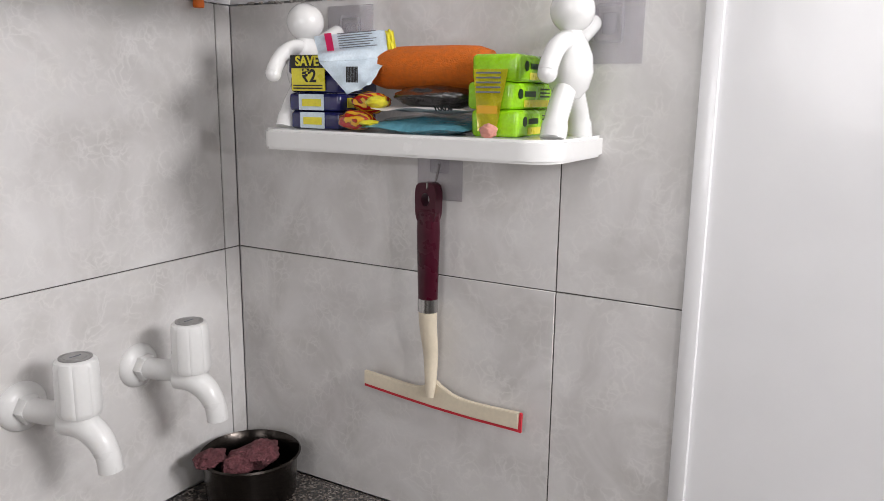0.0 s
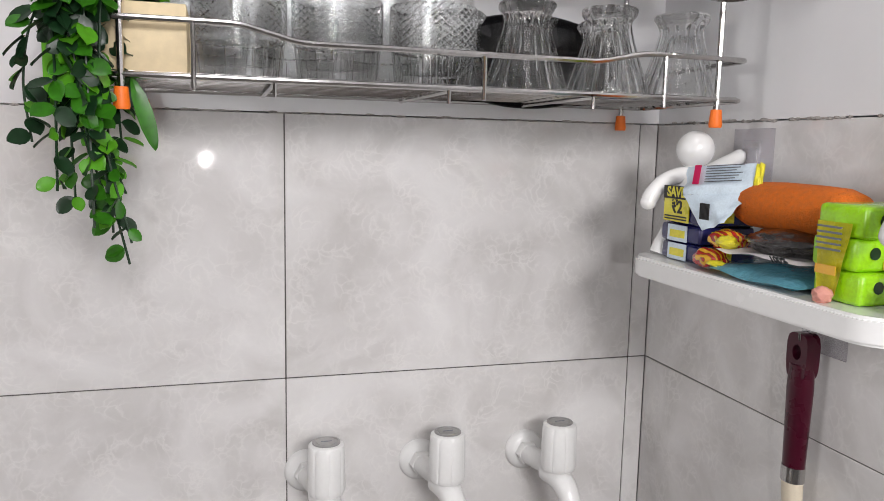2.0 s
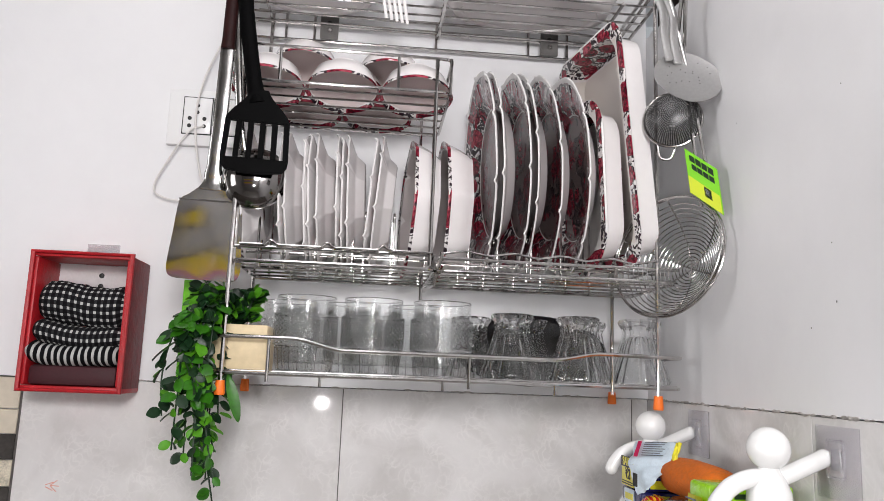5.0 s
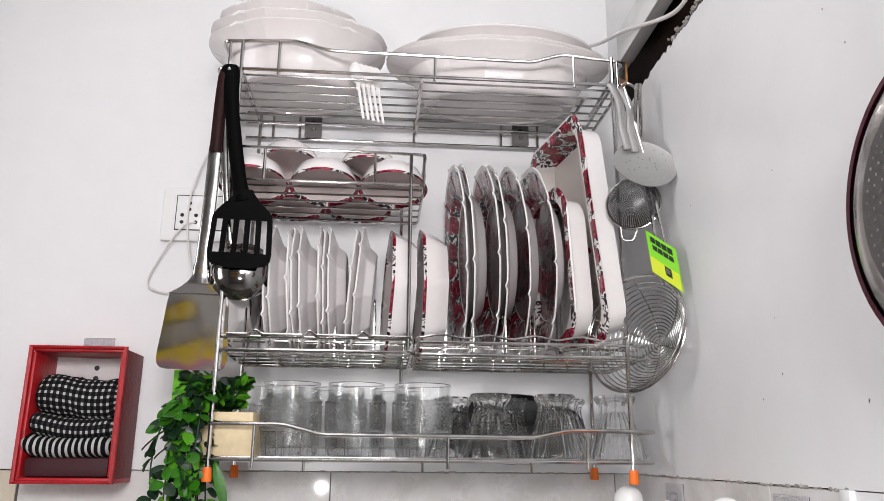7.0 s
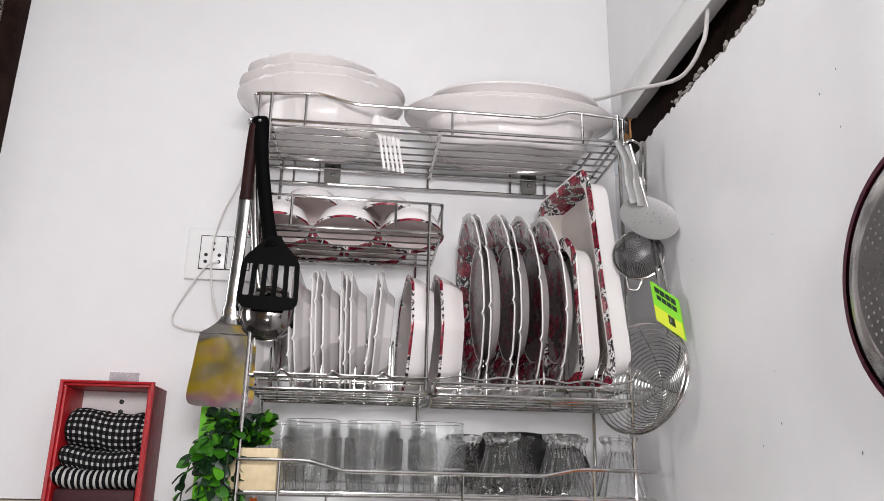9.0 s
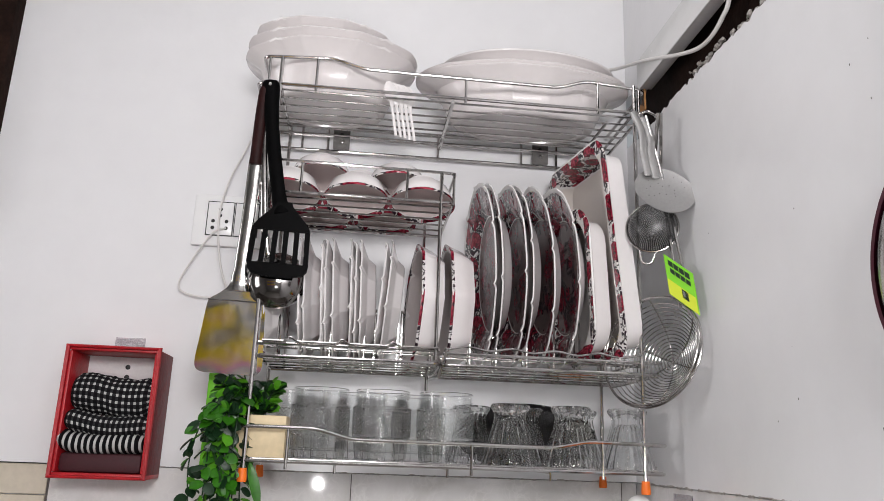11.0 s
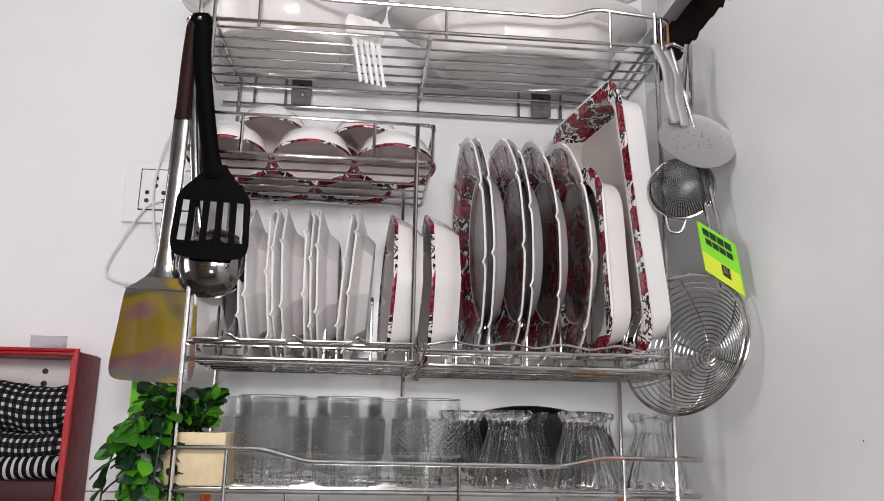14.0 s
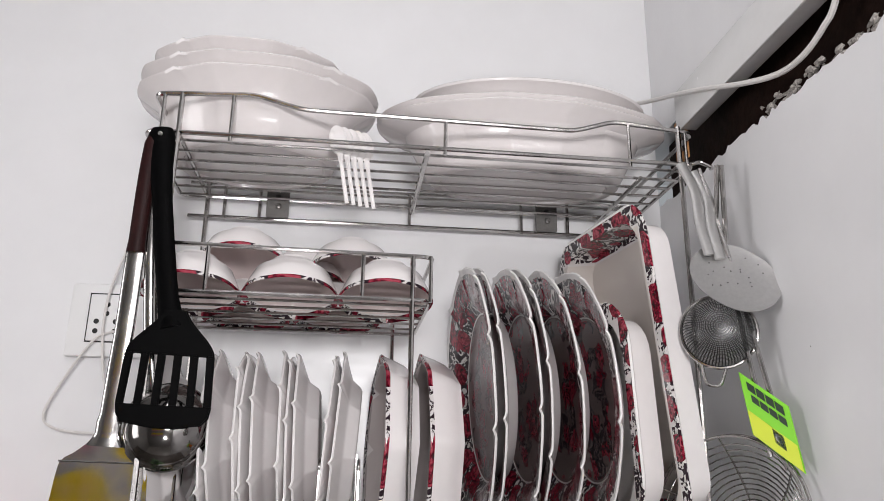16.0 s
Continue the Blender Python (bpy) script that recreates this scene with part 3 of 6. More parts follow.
# dark beam in the slot of the east wall, trunking, carton and loose cable
beam = thing("beam", "dark rough wooden beam in the broken wall slot", "beam")
part("plank", boxed((0.02, ROOM_Y, 2.24), (0.11, 0.0, 2.366), 0.004), DARKW, beam)
trunk = thing("cable_trunking", "white plastic cable trunking along the wall top", "trunking")
part("channel", boxed((-0.022, -1.6, 2.326), (-0.0005, -0.130, 2.372), 0.002), TRUNK, trunk)
part("lid", boxed((-0.0255, -1.6, 2.323), (-0.0222, -0.127, 2.378), 0.001), WHITEP, trunk)
carton = thing("carton_piece", "torn piece of printed brown carton in the slot", "carton")
bm = boxed((-0.012, -0.124, 2.292), (-0.009, -0.092, 2.352))
part("sheet", bm, CARTON, carton)
for i in range(5):
    part("print", boxed((-0.0132, -0.121 + i * 0.006, 2.300 + 0.004 * i), (-0.0122, -0.1185 + i * 0.006, 2.346)), INK, carton)
cable = thing("loose_cable", "loose white cable looped along the broken slot", "cable")
wire("cord", spline([(-0.20, -0.006, 2.405), (-0.09, -0.008, 2.415), (-0.034, -0.03, 2.415), (-0.032, -0.19, 2.348), (-0.022, -0.285, 2.306), (-0.012, -0.335, 2.290), (-0.010, -0.375, 2.287), (-0.010, -0.410, 2.296), (-0.012, -0.436, 2.311), (-0.03, -0.50, 2.37), (-0.035, -0.6, 2.5)], 8), 0.0032, cable, CABLE)
cloth = thing("wall_hanging", "yellow and pink cloth hung on the opposite wall", "cloth")
for name, z0, z1, m in (("yellow_field", 1.935, 2.035, "HANGY"), ("pink_band", 1.85, 1.933, "HANGP"), ("dark_band", 2.037, 2.065, "HANGD"), ("yellow_hem", 1.56, 1.70, "HANGY"), ("pink_hem", 1.46, 1.558, "HANGP")):
    bm = bmesh.new()
    cols = [[bm.verts.new((-1.75 + 0.05 * i, ROOM_Y + 0.012 + 0.006 * math.sin(i * 1.3), z)) for i in range(21)] for z in (z0, z1)]
    for i in range(20):
        bm.faces.new((cols[0][i], cols[0][i + 1], cols[1][i + 1], cols[1][i]))
    bmesh.ops.solidify(bm, geom=bm.faces[:], thickness=0.002)
    part(name, bm, {"HANGY": HANGY, "HANGP": HANGP, "HANGD": HANGD}[m], cloth)

# dark frame at the upper left
dw = thing("window_frame", "dark brown wooden frame round a speckled granite panel", "frame")
part("post", boxed((-1.145, -0.03, 2.05), (-1.112, 0.05, CEIL_Z), 0.004), DARKW, dw)
part("panel", boxed((ROOM_X, 0.02, 2.05), (-1.1455, 0.12, CEIL_Z)), GRANITE, dw)

# ---- taps ----


def build_tap(at):
    t = thing("wall_tap", "white plastic wall tap with a ribbed knob", "tap", "taps over the worktop", at)
    rot = pose(0, 0, 0, 90, 0, 0)
    bm = lathe(bmesh.new(), [(0, 0), (0.026, 0), (0.026, 0.002), (0.023, 0.006), (0.016, 0.010), (0.0, 0.011)], 36)
    part("flange", bm, TAPW, t, m=rot)
    bm = lathe(bmesh.new(), [(0, 0.008), (0.015, 0.008), (0.0155, 0.011), (0.0155, 0.019), (0.014, 0.021), (0, 0.021)], 6)
    part("nut", bm, TAPW, t, m=rot)
    bm = tube(bmesh.new(), spline([(0, -0.018, 0), (0.004, -0.035, 0), (0.009, -0.052, 0.0), (0.014, -0.068, -0.003)], 5), 0.0125, 20)
    part("body", bm, TAPW, t)
    bm = tube(bmesh.new(), spline([(0.011, -0.058, -0.004), (0.015, -0.076, -0.007), (0.019, -0.092, -0.018), (0.022, -0.101, -0.036), (0.023, -0.103, -0.053)], 6), 0.0135, 20, radii=[0.0165 - 0.0045 * min(1, i / 18) for i in range(25)])
    part("spout", bm, TAPW, t)

    def flutes(a):
        return 1 - 0.035 * (abs(math.sin(a * 4)) < 0.2)

    bm = lathe(bmesh.new(), [(0, 0.0), (0.0195, 0.0), (0.0208, 0.003), (0.0215, 0.006), (0.0205, 0.05), (0.0195, 0.0555), (0.0170, 0.0575), (0, 0.0575)], 80, shape=flutes)
    part("knob", bm, TAPW, t, m=pose(0.014, -0.075, 0.004))
    bm = lathe(bmesh.new(), [(0, 0.0), (0.0155, 0.0), (0.0155, 0.0014), (0.0135, 0.0018), (0.0128, 0.0008), (0.0112, 0.0008), (0.0108, 0.0014), (0, 0.0014)], 32)
    cap = part("cap", bm, STEELD, t, "grey ringed cap", m=pose(0.014, -0.075, 0.0618))
    part("mark", boxed((-0.006, -0.0008, 0.0013), (0.006, 0.0008, 0.0018)), GREYINK, cap)
    part("badge", lathe(bmesh.new(), [(0, 0.0008), (0.0035, 0.0006), (0.0042, 0.0), (0, 0.0)], 16), STEELD, t, "small grey badge", m=pose(0.004, -0.052, -0.001, 0, 0, 0) @ facing((0.0105, -0.004, -0.0075), (0.3, -0.8, 0), (0.4, 0, 0.6)))
    return t


tap = build_tap((-0.172, 0.0, 1.245))
for x in (-0.313, -0.453):
    copy_thing(tap, pose(x, 0, 1.245))

# ---- bowl on the worktop ----
bowl = thing("metal_bowl", "dark worn metal bowl standing in the worktop corner", "bowl", at=(-0.075, -0.078, COUNTER))
part("shell", lathe(bmesh.new(), [(0, 0.0), (0.050, 0.0), (0.056, 0.005), (0.058, 0.042), (0.060, 0.055), (0.0635, 0.057), (0.0615, 0.059), (0.0585, 0.054), (0.056, 0.042), (0.053, 0.008), (0, 0.005)], 48), COPPERB, bowl)


def crumpled(name, c, sx, sy, sz, material, parent, seed, amp=0.25):
    bm = ball(bmesh.new(), (0, 0, 0), 1, seg=40, rings=24)
    off = Vector((seed * 3.1, seed * 1.7, 0))
    for v in bm.verts:
        n = noise.noise(v.co * 1.6 + off) * amp + noise.noise(v.co * 4 + off) * amp * 0.5
        v.co = Vector((v.co.x * sx, v.co.y * sy, v.co.z * sz)) * (1 + n)
        v.co += Vector(c)
    return part(name, bm, material, parent)


pad = thing("scrub_cloth", "damp pinkish scrub cloth folded in the bowl", "cloth")
crumpled("fold", (-0.066, -0.086, COUNTER + 0.052), 0.028, 0.022, 0.016, WOOL, pad, 1, 0.35)
crumpled("fold", (-0.096, -0.078, COUNTER + 0.051), 0.024, 0.018, 0.014, WOOL, pad, 2, 0.35)
crumpled("fold", (-0.120, -0.055, COUNTER + 0.061), 0.022, 0.015, 0.009, WOOL, pad, 3, 0.35)

# ---- squeegee on its hook ----
hook = thing("adhesive_hook", "clear adhesive wall hook with a metal pin", "hook", "adhesive hooks")
part("film", boxed((-0.0015, -0.337, 1.446), (-0.0003, -0.28, 1.502)), CLEARP, hook)
part("clip", boxed((-0.006, -0.322, 1.476), (-0.0016, -0.298, 1.492), 0.002), CLEARP, hook)
wire("pin", bend([(-0.004, -0.310, 1.486), (-0.012, -0.310, 1.468), (-0.030, -0.310, 1.460), (-0.030, -0.310, 1.468)], 0.004), 0.0013, hook)
sq = thing("squeegee", "squeegee with a maroon handle and cream blade", "squeegee")
bm = bmesh.new()
# handle body with the hanging hole: two half shells round the hole
n = 24
hole_c, hole_r = (0.0, -0.015), 0.0064
ring_i = [(hole_c[0] + 0.85 * hole_r * math.cos(2 * math.pi * i / n), hole_c[1] + 1.15 * hole_r * math.sin(2 * math.pi * i / n)) for i in range(n)]
ring_o = []
for i in range(n):
    a = 2 * math.pi * i / n
    c, d = math.cos(a), math.sin(a)
    m8 = (abs(c) ** 4 + abs(d) ** 4) ** 0.25
    ring_o.append((c / m8 * (0.0136 + 0.0006 * d / m8), -0.019 + 0.0225 * d / m8))
for side in (-1, 1):
    vi = [bm.verts.new((x, side * 0.0075, z)) for x, z in ring_i]
    vo = [bm.verts.new((x * 0.96, side * 0.0075, z)) for x, z in ring_o]
    for i in range(n):
        j = (i + 1) % n
        bm.faces.new((vi[i], vi[j], vo[j], vo[i]))
    if side == -1:
        ki, ko = vi, vo
for i in range(n):
    j = (i + 1) % n
    bm.faces.new((ki[i], ki[j], vi[j], vi[i]))
    bm.faces.new((ko[i], ko[j], vo[j], vo[i]))
tube(bm, [(0, 0, -0.027), (0, 0, -0.05), (0, 0, -0.09), (0, 0, -0.127)], 0.0130, 20, radii=[0.0128, 0.0138, 0.0128, 0.0119], flat=0.75)
bmesh.ops.recalc_face_normals(bm, faces=bm.faces[:])
SQM = Matrix.Translation((-0.022, -0.307, 1.464)) @ Matrix.Rotation(radians(-90), 4, "Z")
part("handle", bm, MAROON, sq, m=SQM)
part("ferrule", tube(bmesh.new(), [(0, 0, -0.127), (0, 0, -0.142)], 0.0119, 24, flat=0.85), STEELB, sq, "bright metal ferrule", m=SQM)
part("neck", tube(bmesh.new(), spline([(0, 0, -0.142), (0, 0.002, -0.165), (0.001, 0.006, -0.195), (0.004, 0.001, -0.225), (0.006, -0.003, -0.243)], 6), 0.012, 18, radii=[0.0112 - 0.0065 * (i / 24) ** 1.6 for i in range(25)], flat=0.8), CREAM, sq, m=SQM)
top = [(-0.098, 0.012), (-0.06, 0.010), (-0.025, 0.009), (-0.008, 0.016), (0.0, 0.022), (0.010, 0.016), (0.03, 0.0085), (0.06, 0.007), (0.107, 0.009)]
bot = [(0.107, -0.010), (0.05, -0.0105), (0.0, -0.0095), (-0.05, -0.007), (-0.098, -0.004)]
tops = [(p.x, p.y) for p in spline([(a, b, 0) for a, b in top], 4)]
part("blade_holder", outline_solid(bmesh.new(), tops + bot, 0.006, 0.0008), CREAM, sq, m=SQM @ pose(0.006, 0.004, -0.247, 0, 1.5, 0))
part("blade", outline_solid(bmesh.new(), [(0.108, 0.009), (0.1105, 0.008), (0.1105, -0.014)] + [(a, b - 0.0035) for a, b in bot] + [(-0.098, -0.004)] + [(a, b) for a, b in reversed(bot)][1:], 0.003), REDRUB, sq, "red rubber lip", m=SQM @ pose(0.006, 0.0055, -0.247, 0, 1.5, 0))

# ---- shelf with its two figures ----
SHELF_Z = 1.524
SY0, SY1, SX = -0.152, -0.492, -0.128
shelf = thing("wall_shelf", "white plastic wall shelf with rounded front corners", "shelf")
outl = [(0.0, SY0), (0.0, SY1)]
cr = 0.034
for cx, cy, a0 in ((SX + cr, SY1 + cr, 270), (SX + cr, SY0 - cr, 180)):
    for i in range(9):
        a = radians(a0 - 90 * i / 8)
        outl.append((cx + cr * math.cos(a), cy + cr * math.sin(a)))
bm = bmesh.new()
f = bm.faces.new([bm.verts.new((x, y, SHELF_Z - 0.021)) for x, y in outl])
r = bmesh.ops.extrude_face_region(bm, geom=[f])
for v in r["geom"]:
    if isinstance(v, bmesh.types.BMVert):
        v.co.z += 0.021
bmesh.ops.recalc_face_normals(bm, faces=bm.faces[:])
bmesh.ops.bevel(bm, geom=[e for e in bm.edges if abs(e.verts[0].co.z - e.verts[1].co.z) < 1e-6], offset=0.0025, segments=2, affect="EDGES")
part("board", bm, WHITEP, shelf)


def figure(y):
    """One plain mesh: a ball-headed figure, one arm out and down, one arm to the wall."""
    bm = ball(bmesh.new(), (-0.0605, y, 1.636), 0.0200, seg=32, rings=20)
    prof = [(0, 1.5575), (0.010, 1.559), (0.0175, 1.568), (0.0212, 1.582), (0.0200, 1.597), (0.0150, 1.609), (0.0098, 1.617), (0.0085, 1.622), (0, 1.622)]
    tmp = lathe(bmesh.new(), prof, 28)
    bmesh.ops.translate(tmp, verts=tmp.verts[:], vec=(-0.061, y, 0))
    me = bpy.data.meshes.new("tmp")
    tmp.to_mesh(me)
    tmp.free()
    bm.from_mesh(me)
    bpy.data.meshes.remove(me)
    tube(bm, spline([(-0.058, y, 1.608), (-0.078, y, 1.6085), (-0.097, y, 1.601), (-0.109, y, 1.589), (-0.1135, y, 1.581)], 5), 0.0085, 16)
    ball(bm, (-0.1135, y, 1.580), 0.0086, seg=16, rings=10)
    tube(bm, [(-0.060, y, 1.606), (-0.040, y, 1.6135), (-0.006, y, 1.6285)], 0.0085, 16)
    ball(bm, (-0.006, y, 1.6285), 0.0086, seg=16, rings=10)
    tube(bm, spline([(-0.064, y, 1.575), (-0.076, y, 1.560), (-0.088, y, 1.543), (-0.096, y, SHELF_Z)], 5), 0.0105, 16, radii=[0.0105] * 12 + [0.0118] * 4)
    tube(bm, spline([(-0.057, y, 1.575), (-0.046, y, 1.560), (-0.034, y, 1.543), (-0.026, y, SHELF_Z)], 5), 0.0105, 16, radii=[0.0105] * 12 + [0.0118] * 4)
    bmesh.ops.recalc_face_normals(bm, faces=bm.faces[:])
    return bm


for y in (-0.172, -0.478):
    part("figure_bracket", figure(y), WHITEP, shelf, "glossy white figure-shaped shelf bracket")


def adhesive_plate(y, z0, z1, w):
    h = thing("adhesive_hook", "clear adhesive plate holding the shelf bracket", "hook", "adhesive hooks")
    part("film", boxed((-0.0015, y - w / 2, z0), (-0.0003, y + w / 2, z1), 0.0003, 1), CLEARP, h)
    ring = [(-0.004, y - 0.002 + a, 1.629 + b) for a, b in rounded(0.026, 0.034, 0.004, 4)]
    wire("ridge", ring, 0.0016, h, CLEARP, True, 6)
    part("socket_block", boxed((-0.005, y - 0.009, 1.619), (-0.0016, y + 0.005, 1.639), 0.0015), CLEARP, h)


adhesive_plate(-0.188, 1.60, 1.659, 0.064)
adhesive_plate(-0.492, 1.592, 1.659, 0.068)

# ---- things on the wall shelf ----


def soap(name, label, category, group, at, size, material, turn=0.0):
    t = thing(name, label, category, group, at)
    t.rotation_euler.z = radians(turn)
    sx, sy, sz = size
    bm = boxed((-sx / 2, -sy / 2, 0), (sx / 2, sy / 2, sz), 0.004, 3)
    for v in bm.verts:
        v.co += Vector((noise.noise(v.co * 70 + Vector(at) * 40), noise.noise(v.co * 60 + Vector(at) * 90), 0)) * 0.0012
    part("wrapper", bm, material, t)
    return t


for i in range(3):
    t = soap("soap_pack", "bright green wrapped soap bar in a stack", "soap", "green soap stack", (-0.062, -0.424 + 0.003 * (i == 1), SHELF_Z + 0.0245 * i), (0.088, 0.046, 0.0243), GREENW, (1, -2, 1.5)[i])
    part("emblem", lathe(bmesh.new(), [(0, 0), (0.0046, 0), (0.0046, 0.0004), (0, 0.0004)], 20), LEAFD, t, m=pose(-0.028, -0.0238, 0.014, 90, 0, 0))
    part("bar", boxed((-0.019, -0.0242, 0.0115), (0.003, -0.0236, 0.0165)), LEAFD, t)
    part("flash", boxed((-0.02, -0.0239, 0.002), (0.036, -0.0234, 0.0085)), YELLOW, t)
    for k in range(3):
        part("line", boxed((0.014, -0.0242, 0.011 + 0.0035 * k), (0.034, -0.0237, 0.0122 + 0.0035 * k)), INK, t)
lab = thing("price_label", "crumpled yellow printed label taped on the soaps", "label")
bm = bmesh.new()
grid = [[bm.verts.new((-0.1085 - 0.004 * (1 - v) * (0.5 + noise.noise(Vector((u * 3, v * 3, 1)))), -0.405 - 0.034 * u * (0.55 + 0.45 * v) - 0.006 * (1 - v), 1.529 + 0.055 * v)) for u in [i / 8 for i in range(9)]] for v in [j / 10 for j in range(11)]]
for a, b in zip(grid, grid[1:]):
    for i in range(8):
        bm.faces.new((a[i], a[i + 1], b[i + 1], b[i]))
bmesh.ops.solidify(bm, geom=bm.faces[:], thickness=0.0006)
part("sheet", bm, LABELY, lab)
for k in range(5):
    part("line", boxed((-0.1135, -0.434, 1.563 + 0.0042 * k), (-0.1128, -0.410, 1.5645 + 0.0042 * k)), GREYINK, lab)
part("price_bar", boxed((-0.1142, -0.432, 1.545), (-0.1135, -0.412, 1.552)), REDW, lab)
knot = thing("tied_knot", "small pink twisted knot on the shelf", "knot")
crumpled("twist", (-0.118, -0.426, SHELF_Z + 0.006), 0.007, 0.008, 0.0065, PINKS, knot, 8)

for i in range(4):
    t = soap("detergent_bar", "navy wrapped detergent bar in a stack", "detergent bar", "navy bar stack", (-0.070, -0.2165 + (0, 0.002, -0.001, 0.001)[i], SHELF_Z + 0.0185 * i), (0.066, 0.066, 0.0183), NAVY, (0, 2, -1, 1)[i])
    if i < 2:
        part("panel", boxed((-0.0345, -0.014, 0.001), (-0.0333, 0.018, 0.0175), 0.0004, 1), PALEB, t)
        part("mark", boxed((-0.0352, -0.011, 0.005), (-0.0346, 0.013, 0.0125)), YELLOW, t)
    part("side_mark", boxed((-0.02, -0.0342, 0.004), (0.004, -0.0333, 0.014)), LABELY, t)
sale = thing("sale_sticker", "yellow offer sticker wrapped on the navy bars", "sticker")
part("sheet", boxed((-0.1055, -0.233, 1.563), (-0.1040, -0.189, 1.5985), 0.0006, 1), YELLOW, sale)
SM = facing((-0.1057, -0.211, 1.5915), (0, -1, 0), (0, 0, 1))
part("top_strip", boxed((-0.1062, -0.233, 1.5860), (-0.1056, -0.189, 1.5990)), INK, sale, "black strip")
SM = facing((-0.1064, -0.211, 1.5925), (0, -1, 0), (0, 0, 1))
letters("lettering", "SAVE", 0.0138, SM, sale, YELLOW)
letters("lettering", "₹2", 0.0175, facing((-0.1057, -0.213, 1.5775), (0, -1, 0), (0, 0, 1)), sale, INK)
for k in range(2):
    part("line", boxed((-0.1060, -0.230, 1.5650 + 0.0028 * k), (-0.1056, -0.192, 1.5664 + 0.0028 * k)), INK, sale)

# sachet: pale blue flat pouch with a yellow crimped end
sach = thing("sachet", "pale blue printed sachet with a yellow end", "sachet")


def flat_pouch(name, corners, material, parent, amp=0.004, nu=14, nv=14, seed=0, thick=0.003):
    a, b, c, d = [Vector(p) for p in corners]
    nrm = (b - a).cross(d - a).normalized()
    bm = bmesh.new()
    rows = []
    for sgn in (1, -1):
        grid = []
        for j in range(nv + 1):
            v = j / nv
            row = []
            for i in range(nu + 1):
                u = i / nu
                p = (a * (1 - u) + b * u) * (1 - v) + (d * (1 - u) + c * u) * v
                puff = (math.sin(math.pi * u) * math.sin(math.pi * v)) ** 0.5 * thick
                wob = noise.noise(Vector((u * 3 + seed, v * 3, seed))) * amp
                row.append(bm.verts.new(p + nrm * (sgn * puff + wob)))
            grid.append(row)
        for r0, r1 in zip(grid, grid[1:]):
            for i in range(nu):
                bm.faces.new((r0[i], r0[i + 1], r1[i + 1], r1[i]))
        rows.append(grid)
    bmesh.ops.remove_doubles(bm, verts=bm.verts[:], dist=0.0002)
    bmesh.ops.recalc_face_normals(bm, faces=bm.faces[:])
    return part(name, bm, material, parent)


SA, SB, SC, SD = (-0.095, -0.212, 1.618), (-0.070, -0.283, 1.624), (-0.085, -0.297, 1.597), (-0.112, -0.232, 1.591)
flat_pouch("pouch", (SA, SB, SC, SD), PALEB, sach, seed=1)
flat_pouch("flap", (SD, SC, (-0.108, -0.292, 1.570), (-0.112, -0.266, 1.560)), PALEB, sach, seed=2)
flat_pouch("crimp", (SB, (-0.066, -0.290, 1.6245), (-0.081, -0.305, 1.598), SC), YELLOW, sach, seed=3, thick=0.001)


def on_sachet(name, u0, u1, v0, v1, material):
    a, b, c, d = [Vector(p) for p in (SA, SB, SC, SD)]
    nrm = (b - a).cross(d - a).normalized()
    if nrm.x > 0:
        nrm = -nrm
    q = lambda u, v: (a * (1 - u) + b * u) * (1 - v) + (d * (1 - u) + c * u) * v + nrm * 0.0055
    bm = bmesh.new()
    bm.faces.new([bm.verts.new(q(*p)) for p in ((u0, v0), (u1, v0), (u1, v1), (u0, v1))])
    bmesh.ops.solidify(bm, geom=bm.faces[:], thickness=0.0004)
    part(name, bm, material, sach)


on_sachet("pink_strip", 0.16, 0.26, 0.08, 0.75, PINKB)
for k in range(7):
    on_sachet("line", 0.34, 0.88 - 0.05 * (k % 3), 0.12 + 0.09 * k, 0.155 + 0.09 * k, GREYINK)
for k in range(8):
    z0, y0 = 1.5715, -0.2705 - 0.0018 * k
    part("code_bar", boxed((-0.1195, y0 - 0.0009, z0), (-0.1185, y0, z0 + 0.015)), INK, sach)

scr = thing("scrub_pad", "orange netted scrubbing roll on the packets", "scrubber")
prof = [(0, -0.07), (0.012, -0.069), (0.020, -0.064), (0.0245, -0.05), (0.0255, -0.02), (0.0255, 0.03), (0.024, 0.052), (0.019, 0.064), (0.010, 0.069), (0, 0.07)]
bm = lathe(bmesh.new(), prof, 36)
for v in bm.verts:
    v.co *= 1 + 0.05 * noise.noise(v.co * 40)
part("roll", bm, SPONGE, scr, m=pose(-0.068, -0.338, 1.5865, 90, 0, 0) @ Matrix.Diagonal((1, 0.85, 1, 1)))
pack = thing("scrubber_pack", "black steel scrubber in a clear printed pack", "scrubber pack")
crumpled("scrubber", (-0.079, -0.350, 1.5585), 0.036, 0.044, 0.0125, SCRUB, pack, 4, 0.2)
flat_pouch("card", ((-0.119, -0.298, 1.5475), (-0.119, -0.398, 1.5475), (-0.06, -0.398, 1.545), (-0.06, -0.298, 1.545)), CARD, pack, seed=5, thick=0.0015)
letters("lettering", "100%", 0.009, facing((-0.1205, -0.380, 1.549), (0, -1, 0.05), (-0.6, 0, 0.8)), pack, INK)
bp = thing("blue_packet", "blue cloth in a clear film packet", "packet")
flat_pouch("film", ((-0.122, -0.285, 1.528), (-0.122, -0.400, 1.528), (-0.03, -0.400, 1.536), (-0.03, -0.285, 1.536)), BLUEP, bp, seed=6, thick=0.009, amp=0.003)
rp = thing("wrapped_sweets", "red and yellow striped twisted wrappers", "packet")
crumpled("wrapper", (-0.095, -0.283, 1.552), 0.015, 0.021, 0.010, REDW, rp, 5, 0.2)
